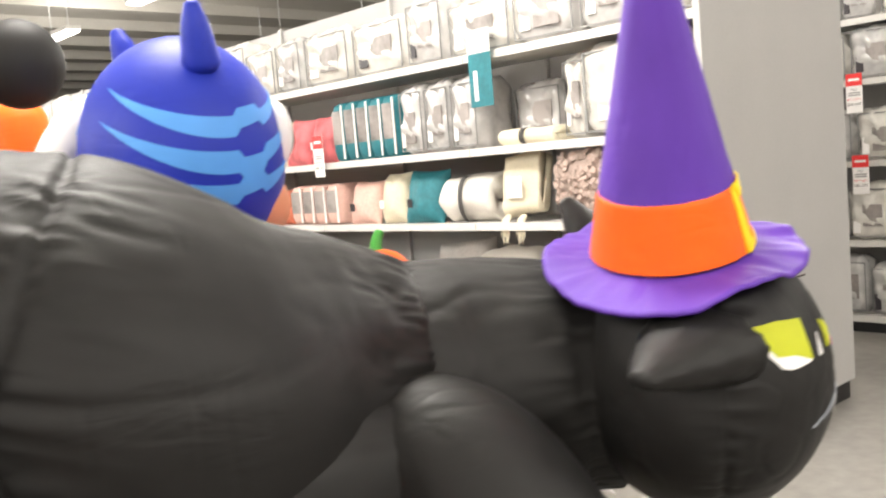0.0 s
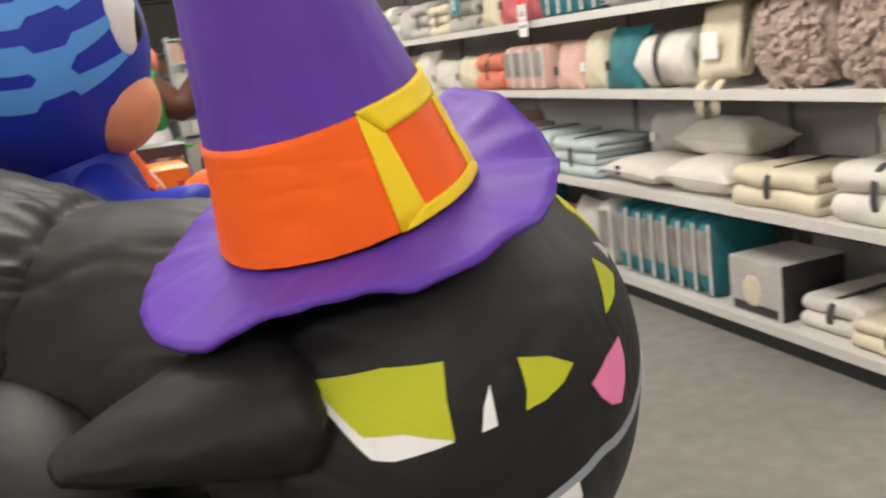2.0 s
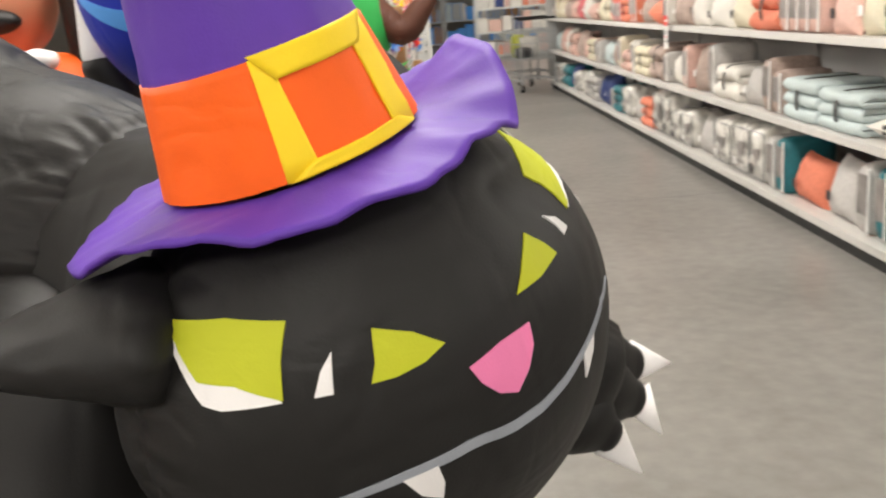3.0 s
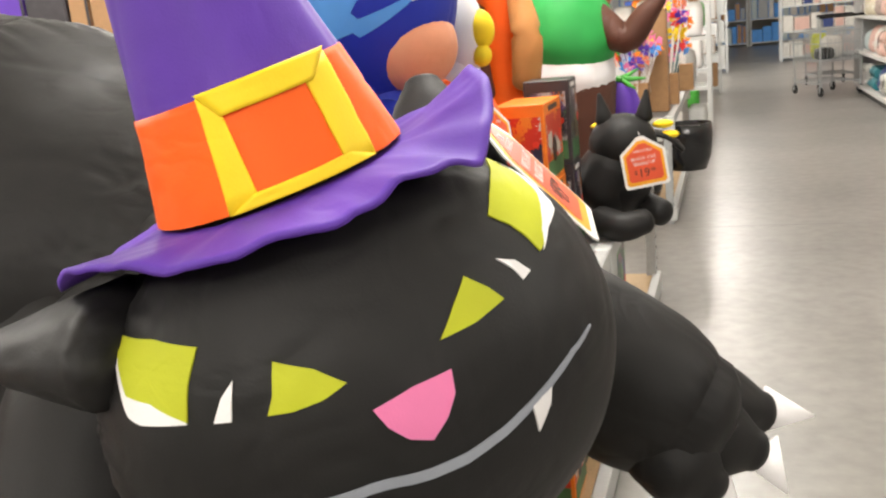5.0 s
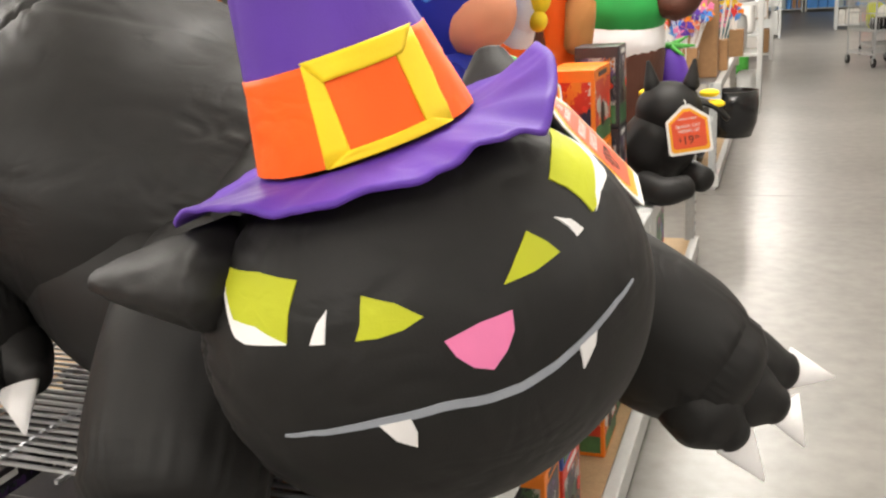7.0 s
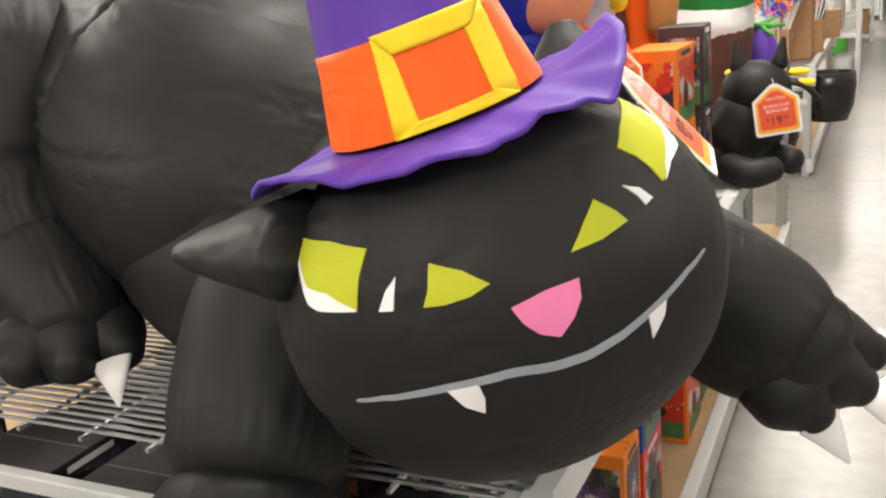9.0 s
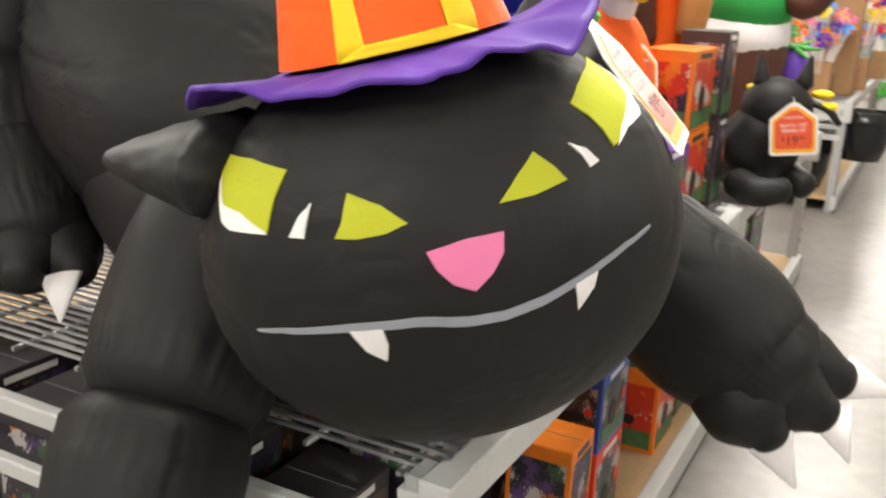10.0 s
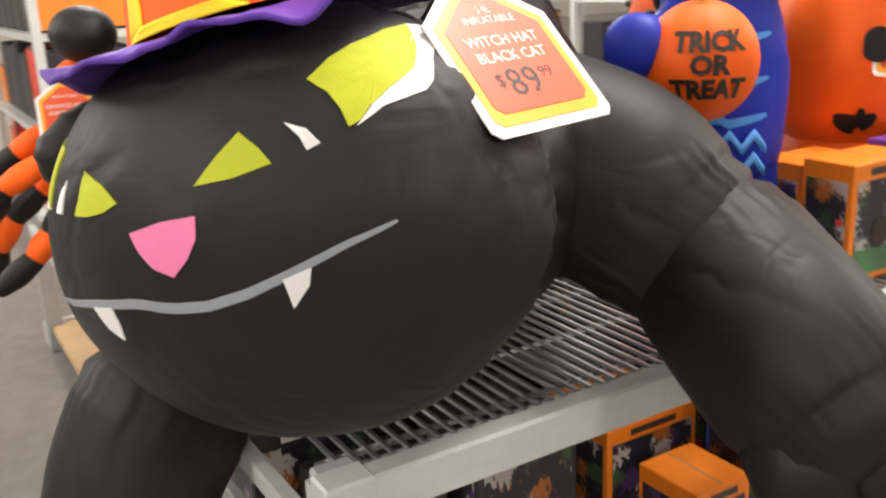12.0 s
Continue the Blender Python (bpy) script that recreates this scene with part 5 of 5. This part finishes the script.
def ruffle(at, w, d, h, m, seed):
    """A cushion covered in curled fabric strips."""
    rng = random.Random(seed)
    ob = thing("ruffle_cushion", "taupe cushion covered in curled fabric strips", "cushion", at, group="bedding on the shelves")
    part("cover", puff(w, d, h, power=3, rough=0.05), m, ob, smooth=True)
    for k in range(170):
        bm = bmesh.new()
        y, z = rng.uniform(-0.46, 0.46) * w, rng.uniform(0.05, 0.95) * h
        q = max(0.0, 1 - abs(2 * y / w) ** 3 - abs(2 * z / h - 1) ** 3) ** (1 / 3)
        x = -d / 2 * q
        a, L = rng.uniform(0, 3.1), rng.uniform(0.02, 0.038)
        p = Vector((x - 0.002, y - L * math.cos(a), z - L * math.sin(a)))
        r = Vector((x - 0.022, y, z))
        e = Vector((x - 0.004, y + L * math.cos(a), z + L * math.sin(a)))
        s = Vector((0, -math.sin(a), math.cos(a))) * 0.008
        vs = [bm.verts.new(c) for c in (p - s, p + s, r + s * 1.3, r - s * 1.3, e + s, e - s)]
        bm.faces.new((vs[0], vs[1], vs[2], vs[3]))
        bm.faces.new((vs[3], vs[2], vs[4], vs[5]))
        part("ruffle_strip", bm, m, ob)


def upright(at, w, d, h, m, label="slim boxed quilt standing on edge"):
    ob = thing("boxed_quilt", label, "bedding", at, group="bedding on the shelves")
    part("body", puff(w, d, h, power=7, rough=0.02), m, ob, smooth=True)
    part("insert", box(-d / 2 - 0.003, -d / 2 + 0.003, -w * 0.36, w * 0.36, h * 0.30, h * 0.86, 0.001), INSERT, ob, "printed spine card")
    part("piping", box(-d / 2 - 0.002, -d / 2 + 0.006, -w * 0.5, -w * 0.42, h * 0.05, h * 0.95), PAPER, ob)


def throw(at, w, d, h, m, label="cream fringed throw hanging over the shelf edge"):
    ob = thing("fringed_throw", label, "blanket", at, group="bedding on the shelves")
    part("fold", fold_sheet(w * 0.62, h * 1.0, 0.05, 2.0), m, ob, smooth=True).matrix_basis = pose(-0.02, 0, h * 0.5 + 0.01, 0, -72, 0) @ pose(0, 0, 0, 0, 0, 6)
    for s in (-1, 1):
        tuft = part("tassel", loft([(0, 0, 0, 0.020, 0.012), (-0.025, 0, -0.02, 0.024, 0.010), (-0.032, 0, -0.055, 0.020, 0.008)], 12, 4), m, ob, "knotted cream fringe", True)
        tuft.location = (-d / 2 + 0.012, w * 0.05 + s * 0.05, 0.028)
        for k in range(9):
            part("fringe", cone((0, 0, 0), (-0.004 + 0.004 * (k % 2), 0.006 * (k % 3 - 1), -0.05 - 0.012 * (k % 4)), 0.004, 0.0015, sides=5), m, ob).location = (-d / 2 - 0.020, w * 0.05 + s * 0.05 + (k - 4) * 0.0055, -0.018)
    part("band", box(-d / 2 - 0.012, -d / 2 - 0.008, -0.05, 0.05, h * 0.4, h * 0.75, 0.002), PAPER, ob, "printed belly card")


def carton_open(at, w, d, h):
    ob = thing("gift_carton", "dark grey carton with a cream towel printed on it", "box", at, group="bedding on the shelves")
    part("card", box(-d / 2, d / 2, -w / 2, w / 2, 0, h, 0.003), GREYF, ob)
    part("side", box(-d / 2 + 0.004, d / 2, -w / 2 - 0.001, -w / 2, 0.002, h - 0.002), CARD_K, ob)
    part("picture", puff(w * 0.34, 0.012, h * 0.55, power=2.6), CREAM, ob, "printed towel", True).location = (-d / 2, w * 0.05, h * 0.16)
    part("title_bar", box(-d / 2 - 0.001, -d / 2, -w * 0.42, w * 0.42, 0.008, 0.045), CARD_K, ob)


S1, S2, S3, S4, S5 = SHELVES
FX = G_X + 0.03


def on(y, w, z, d):
    return (FX + d / 2 + 0.01, y + w / 2, z + 0.0005)


# the bay by the end panel, shelf by shelf
folded(on(2.13, 0.34, S1, 0.40), 0.34, 0.40, 0.10, CREAM, 2, "cream fleece throws folded flat in a stack")
folded((FX + 0.24, 2.60, S1), 0.30, 0.38, 0.12, IVORY, 2, "ivory fleece throw with a card band")
carton_open(on(2.80, 0.30, S1, 0.30), 0.30, 0.30, 0.22)
for k in range(7):
    upright(on(3.22 + k * 0.105, 0.098, S1, 0.36), 0.098, 0.36, 0.335 - 0.006 * (k % 3), TEAL)
folded(on(2.14, 0.40, S2, 0.34), 0.40, 0.34, 0.20, IVORY, 2, "two white plush throws rolled and strapped")
bag((FX + 0.36, 2.42, S2), 0.44, 0.14, 0.36, VINYL_G)
folded(on(2.62, 0.44, S2, 0.34), 0.44, 0.34, 0.15, CREAM, 2, "cream plush throw folded with a grey strap")
pillow(on(3.10, 0.46, S2, 0.36), 0.46, 0.36, 0.16, IVORY, label="white cushion lying flat on the shelf")
pillow(on(3.55, 0.52, S2, 0.38), 0.52, 0.38, 0.13, IVORY, label="white cushion lying flat on the shelf")
pillow((FX + 0.30, 3.40, S2 + 0.13), 0.50, 0.26, 0.17, IVORY, label="white cushion heaped on two others")
pillow((FX + 0.34, 3.85, S2 + 0.10), 0.44, 0.20, 0.22, GREYF, label="pale grey cushion leaning at the back")
folded(on(4.12, 0.42, S2, 0.34), 0.42, 0.34, 0.19, MIST, 3, "pale blue plush throws folded in a pile")
folded(on(4.58, 0.40, S2, 0.34), 0.40, 0.34, 0.21, MIST, 3, "pale blue plush throws folded in a pile")
ruffle(on(2.13, 0.38, S3, 0.16), 0.38, 0.16, 0.32, TAUPE, 3)
ruffle(on(2.53, 0.38, S3, 0.16), 0.38, 0.16, 0.32, TAUPE, 8)
throw(on(2.95, 0.36, S3, 0.30), 0.36, 0.30, 0.29, CREAM)
folded(on(3.33, 0.34, S3, 0.30), 0.34, 0.30, 0.23, IVORY, 1, "square white folded coverlet")
pillow(on(3.70, 0.30, S3, 0.16), 0.30, 0.16, 0.29, TEAL, rough=0.10, label="teal embroidered cushion leaning on the shelf")
pillow(on(4.00, 0.22, S3, 0.20), 0.22, 0.20, 0.29, CREAM, label="cream cushion behind a teal one")
pillow(on(4.24, 0.26, S3, 0.16), 0.26, 0.16, 0.25, BLUSH, label="blush pink cushion leaning on the shelf")
for k in range(4):
    upright(on(4.56 + k * 0.125, 0.12, S3, 0.30), 0.12, 0.30, 0.24, BLUSH, "blush pink boxed quilt standing on edge")
bag(on(2.13, 0.58, S4, 0.26), 0.58, 0.26, 0.40, VINYL)
bag((FX + 0.22, 2.78, S4), 0.12, 0.34, 0.38, VINYL, label="ivory comforter bag seen edge on")
folded(on(2.88, 0.34, S4, 0.18), 0.34, 0.18, 0.075, CREAM, 1, "cream throw rolled at the shelf front")
bag((FX + 0.32, 3.15, S4), 0.30, 0.20, 0.30, VINYL_G)
for k in range(3):
    bag(on(3.36 + k * 0.20, 0.18, S4, 0.30), 0.18, 0.30, 0.36, VINYL_G, label="grey zipped quilt bag standing upright")
for k in range(5):
    upright(on(3.98 + k * 0.115, 0.108, S4, 0.30), 0.108, 0.30, 0.34, TEAL)
for k, m in enumerate((ROSE, ROSE, CREAM)):
    pillow(on(4.58 + k * 0.27, 0.26, S4, 0.16), 0.26, 0.16, 0.30, m, label="cushion with a rose floral print" if m is ROSE else "cream cushion leaning on the shelf")

rng = random.Random(11)
PAL = {1: (VINYL, VINYL, IVORY, GREYF, TEAL, CORAL, NAVY), 2: (IVORY, GREYF, CREAM, BLUSH, MIST, TAUPE), 3: (BLUSH, IVORY, CREAM, CORAL, TAUPE, ROSE), 4: (ROSE, BLUSH, IVORY, GREYF, CREAM), 5: (VINYL, VINYL, VINYL_G)}
ROOM = {1: 0.36, 2: 0.36, 3: 0.30, 4: 0.38, 5: 0.42}
for row, z, y in ((1, S1, 4.0), (2, S2, 5.02), (3, S3, 5.1), (4, S4, 5.42), (5, S5, 2.13)):
    while y < G_Y1 - 0.5:
        m = rng.choice(PAL[row])
        kind = rng.random()
        h = ROOM[row] * rng.uniform(0.62, 0.95)
        if row == 5 or m in (VINYL, VINYL_G):
            w = rng.uniform(0.22, 0.46)
            bag(on(y, w, z, 0.28), w, 0.28, h, m, label="clear bag with a folded comforter on the top shelf" if row == 5 else "clear zipped bag holding a folded comforter")
        elif kind < 0.4:
            w = rng.uniform(0.34, 0.46)
            folded(on(y, w, z, 0.34), w, 0.34, h * 0.8, m, rng.choice((2, 3)))
        elif kind < 0.8:
            w = rng.uniform(0.34, 0.46)
            pillow(on(y, w, z, 0.20), w, 0.20, h, m, rough=0.07)
        else:
            w = 0.12
            upright(on(y, w, z, 0.30), w, 0.30, h, m)
        y += w + rng.uniform(0.01, 0.05)
for z in (0.105, 0.58, 1.08, 1.58, 1.95):
    y = 1.0
    while y < 5.0:
        w = rng.uniform(0.22, 0.42)
        bag((6.75 + 0.20, y + w / 2, z), w, 0.28, rng.uniform(0.30, 0.40), rng.choice((VINYL_G, VINYL_G, VINYL)), label="clear bag of grey bedding on the second unit")
        y += w + 0.02


def shelf_tag(at, rz, h=0.24):
    ob = thing("sale_tag", "red and white sale tag hung on a shelf edge", "sale tag", at, rz, group="sale tags")
    part("card", box(-0.002, 0.0, -0.05, 0.05, -h, 0, 0.0005), PAPER, ob)
    top = part("header", box(-0.0032, -0.002, -0.05, 0.05, -0.075, -0.0005), TAG_RED, ob, "red header")
    part("title_bar", box(-0.0038, -0.0032, -0.034, 0.034, -0.045, -0.030), PAPER, top)
    words("lettering", "ALL", 0.024, ob, INK_G, (-0.0028, 0, -0.098), 90, 0, -90, 0.0003)
    for z in (-0.118, -0.132):
        part("small_print", box(-0.0028, -0.002, -0.036, 0.036, z - 0.004, z + 0.004), INK_G, ob)
    words("lettering", "BUY 1 GET 1", 0.0155, ob, TAG_RED, (-0.0028, 0, -0.158), 90, 0, -90, 0.0003)
    words("lettering", "50% OFF", 0.0235, ob, INK, (-0.0028, 0, -0.188), 90, 0, -90, 0.0003)


for at in ((4.112, 2.135, 1.50), (4.110, 4.61, 1.50), (4.110, 7.05, 1.05), (4.110, 10.3, 1.45), (6.72, 2.62, 1.62), (6.72, 2.60, 1.12)):
    shelf_tag(at, 0)
# tall collection markers in teal and grey, with their names as bars
for at, m in (((4.105, 3.235, 1.89), TEAL), ((4.105, 5.51, 1.80), TEAL)):
    ob = thing("shelf_marker", "tall teal collection marker hung from a shelf", "sign", at, group="collection markers")
    part("card", box(-0.002, 0.0, -0.075, 0.075, -0.36, 0.0, 0.0005), m, ob)
    part("header", box(-0.0028, -0.002, -0.075, 0.075, -0.11, 0.0), SHELF_W, ob)
    part("name_bar", box(-0.0028, -0.002, 0.02, 0.045, -0.33, -0.19), PAPER, ob)

# ---- the far end of the aisle ----
def cart(at, rz):
    ob = thing("shopping_cart", "grey wire shopping cart standing in the aisle", "shopping cart", at, rz, group="shopping carts")
    for sx in (-0.26, 0.26):
        for sy in (-0.38, 0.38):
            w = part("caster", cone((sx - 0.012, sy, 0.06), (sx + 0.012, sy, 0.06), 0.06, 0.06, sides=20), GLOSS_K, ob, "black caster wheel")
            part("fork", box(sx - 0.02, sx + 0.02, sy - 0.012, sy + 0.012, 0.05, 0.14), STEEL_DK, w)
        for sy in (-0.38, 0.38):
            part("leg", cone((sx, sy, 0.13), (sx * 1.05, sy * 1.05, 0.98 if sy < 0 else 0.80), 0.013, 0.013), STEEL_DK, ob)
        part("side_rail", box(sx - 0.012, sx + 0.012, -0.40, 0.40, 0.15, 0.175), STEEL_DK, ob)
    for k in range(6):
        part("bottom_wire", box(-0.26, 0.26, -0.36 + k * 0.14, -0.352 + k * 0.14, 0.18, 0.188), STEEL_DK, ob)
    for z0, z1 in ((0.46, 0.47), (0.66, 0.67), (0.80, 0.815)):
        for y in (-0.38, 0.38):
            part("basket_wire", box(-0.27, 0.27, y - 0.005, y + 0.005, z0, z1), STEEL_DK, ob)
        for x in (-0.27, 0.27):
            part("basket_wire", box(x - 0.005, x + 0.005, -0.38, 0.38, z0, z1), STEEL_DK, ob)
    for k in range(12):
        for y in (-0.38, 0.38):
            part("basket_wire", box(-0.27 + k * 0.049 - 0.002, -0.27 + k * 0.049 + 0.002, y - 0.003, y + 0.003, 0.44, 0.81), STEEL_DK, ob)
        for x in (-0.27, 0.27):
            part("basket_wire", box(x - 0.003, x + 0.003, -0.37 + k * 0.067 - 0.002, -0.37 + k * 0.067 + 0.002, 0.44, 0.81), STEEL_DK, ob)
    part("basket_floor", box(-0.26, 0.26, -0.37, 0.37, 0.435, 0.445), STEEL_DK, ob)
    part("handle", cone((-0.29, -0.42, 0.99), (0.29, -0.42, 0.99), 0.017, 0.017), GLOSS_K, ob, "black handle")


cart((3.78, 13.35, 0), 20)
cart((3.95, 14.55, 0), 8)
for at, s, m in (((3.74, 13.30, 0.447), (0.16, 0.12, 0.16), GLOSS_K), ((3.84, 13.45, 0.447), (0.12, 0.14, 0.30), VINYL), ((3.70, 13.52, 0.447), (0.14, 0.10, 0.34), LIME)):
    ob = thing("parcel", "wrapped goods lying in a shopping cart", "goods", at)
    part("wrap", puff(s[0] * 2, s[1] * 2, s[2], power=4, rough=0.06), m, ob, smooth=True)


def planter(at, r, h, m, label):
    ob = thing("planter", label, "pot", at, group="pots on the racks")
    bm = bmesh.new()
    prof = [(r * 0.72, 0), (r * 0.92, h * 0.3), (r, h * 0.75), (r * 0.96, h), (r * 0.88, h), (r * 0.9, h * 0.7), (r * 0.6, 0.03)]
    rings = [[bm.verts.new((q * math.cos(2 * math.pi * j / 28), q * math.sin(2 * math.pi * j / 28), z)) for j in range(28)] for q, z in prof]
    for a, b in zip(rings, rings[1:]):
        for j in range(28):
            bm.faces.new((a[j], a[(j + 1) % 28], b[(j + 1) % 28], b[j]))
    bm.faces.new(rings[0])
    bm.faces.new(rings[-1])
    part("pot", bm, m, ob, smooth=True)


planter((2.30, 5.95, 0.30), 0.15, 0.28, GLOSS_K, "glossy black cauldron hung beside the rack")
planter((2.00, 5.98, 0.101), 0.15, 0.30, GLOSS_K, "glossy black cauldron on the bottom board")
planter((1.90, 5.95, DECK + 0.001), 0.10, 0.24, STEEL_DK, "dark grey pot on the wire deck")
planter((2.10, 6.90, DECK + 0.001), 0.12, 0.34, TEAL, "tall green pot on the wire deck")
ob = thing("cardboard_column", "brown cardboard display column on a wire deck", "display", (2.10, 6.15, DECK + 0.001))
part("column", box(-0.09, 0.09, -0.09, 0.09, 0, 0.62, 0.004), CARD_T, ob)
part("label_bar", box(-0.05, -0.02, -0.0915, -0.09, 0.12, 0.17), PAPER, ob)


def pinwheels(at, n, seed, spread, label):
    """A bunch of bright foil pinwheels on thin sticks."""
    rng = random.Random(seed)
    ob = thing("pinwheel_bunch", label, "pinwheels", at, group="pinwheel bunches")
    cols = (CARD_O, CORAL, YELLOW, SKY, PINK, LEAF_G, PURPLE, TAG_RED)
    for k in range(n):
        p = Vector((rng.gauss(0, spread[0]), rng.gauss(0, spread[1]), 0.30 + rng.uniform(0, spread[2])))
        bm = cone((0, 0, 0.02), p, 0.003, 0.003, sides=5)
        part("stick", bm, PAPER, ob)
        bm = bmesh.new()
        r = rng.uniform(0.035, 0.06)
        for j in range(6):
            a = j * math.pi / 3 + rng.random()
            d0, d1 = Vector((math.cos(a), -0.25, math.sin(a))) * r, Vector((math.cos(a + 0.8), 0.2, math.sin(a + 0.8))) * r * 0.8
            bm.faces.new([bm.verts.new(p + q) for q in (Vector((0, 0, 0)), d0, d1)])
        part("pinwheel", bm, rng.choice(cols), ob)
    part("holder", box(-0.07, 0.07, -0.06, 0.06, 0, 0.20, 0.003), CARD_T, ob)


pinwheels((2.02, 5.86, DECK + 0.001), 34, 4, (0.10, 0.06, 0.20), "bunch of bright foil pinwheels in a box")
pinwheels((2.16, 6.55, DECK + 0.001), 30, 5, (0.09, 0.08, 0.55), "tall bunch of orange and red foil pinwheels")
pinwheels((2.22, 7.60, DECK + 0.001), 16, 6, (0.05, 0.10, 0.55), "bunch of striped foil pinwheels on sticks")


def tower(x0, x1, y0, y1, h, label, mats, seed, levels=5):
    """Far shelving with its goods: posts, boards and a row of packs on each."""
    rng = random.Random(seed)
    ob = thing("display_shelf", label, "shelving", ((x0 + x1) / 2, y0, 0), group="far display shelves")
    w, d = x1 - x0, y1 - y0
    for sx in (-w / 2, w / 2 - 0.04):
        for y in (0, d - 0.04):
            part("post", box(sx, sx + 0.04, y, y + 0.04, 0, h), STEEL, ob)
    step = (h - 0.15) / (levels - 1)
    joined = bmesh.new()
    for k in range(levels):
        z = 0.1 + k * step
        part("board", box(-w / 2 + 0.04, w / 2 - 0.04, 0.005, d - 0.005, z - 0.03, z), STEEL, ob)
        x = -w / 2 + 0.05
        while k < levels - 1 and x < w / 2 - 0.14:
            ww = min(rng.uniform(0.12, 0.32), w / 2 - 0.05 - x)
            hh = step * rng.uniform(0.5, 0.85)
            i = rng.randrange(len(mats))
            if y0 < 12.5 and x0 > -1:
                pack = thing("goods_pack", "pack of goods standing on a far display shelf", "goods", ((x0 + x1) / 2 + x + ww / 2, y0 + 0.05 + min(d, 0.4) / 2, z + 0.001), group="packs on the far shelves")
                part("wrap", puff(ww * 0.96, min(d, 0.4) * 0.9, hh, power=6, rough=0.03), mats[i], pack, smooth=True).matrix_basis = pose(0, 0, 0, 0, 0, 90)
            else:
                box((x0 + x1) / 2 + x + 0.004, (x0 + x1) / 2 + x + ww - 0.004, y0 + 0.05, y0 + 0.05 + min(d, 0.4), z + 0.001, z + hh, 0.012, bm=joined, slot=i)
            x += ww + 0.01
    if joined.verts:
        for f in joined.faces:
            f.material_index = min(f.material_index, len(mats) - 1)
        tagged(part("shelf_goods", joined, list(mats)), "rows of packed goods on a far shelf", "goods", kind="stuff")
    else:
        joined.free()


tower(1.2, 2.40, 9.0, 9.6, 1.5, "grey steel shelf with white goods down the aisle", (PAPER, STEEL, CARD_T, IVORY), 1, 4)
tower(1.0, 2.35, 11.5, 12.2, 2.0, "grey shelf with mixed garden goods down the aisle", (CARD_T, PAPER, STEEL_DK, LEAF_G, CARD_O), 2, 5)
tower(0.8, 2.45, 14.5, 15.2, 2.1, "grey shelf with mixed garden goods further down", (CARD_T, PAPER, IVORY, CARD_B), 3, 5)
tower(0.8, 2.55, 19.0, 19.6, 2.2, "tall shelf with pale goods far down the aisle", (PAPER, IVORY, STEEL, CARD_T), 4, 5)
for k in range(4):
    tower(-2.0 + k * 2.6, 0.55 + k * 2.6, 30.0, 30.6, 2.2, "tall shelf with clear blue storage goods at the hall's end", (SKY, VINYL, MIST, CARD_T, STEEL_DK), 20 + k, 4)
tower(5.4, 7.4, 16.0, 16.6, 2.2, "tall shelf with bedding beyond the long unit", (IVORY, BLUSH, VINYL, CREAM), 31, 5)
tower(3.6, 5.4, 21.0, 21.6, 2.2, "tall shelf with mixed goods beyond the carts", (IVORY, BLUSH, VINYL, NAVY, CORAL), 32, 5)
for k in range(3):
    tower(-6.5 + k * 2.2, -4.5 + k * 2.2, 4.2 + 0.3 * k, 4.8 + 0.3 * k, 1.9, "tall shelf with dark seasonal goods behind the racks", (CARD_K, CARD_O, PURPLE, CARD_T), 41 + k, 5)
tower(-3.2, -1.2, 1.2, 1.8, 1.5, "shelf with dark and orange seasonal cartons", (CARD_K, CARD_O, CARD_R, CARD_K), 51, 4)
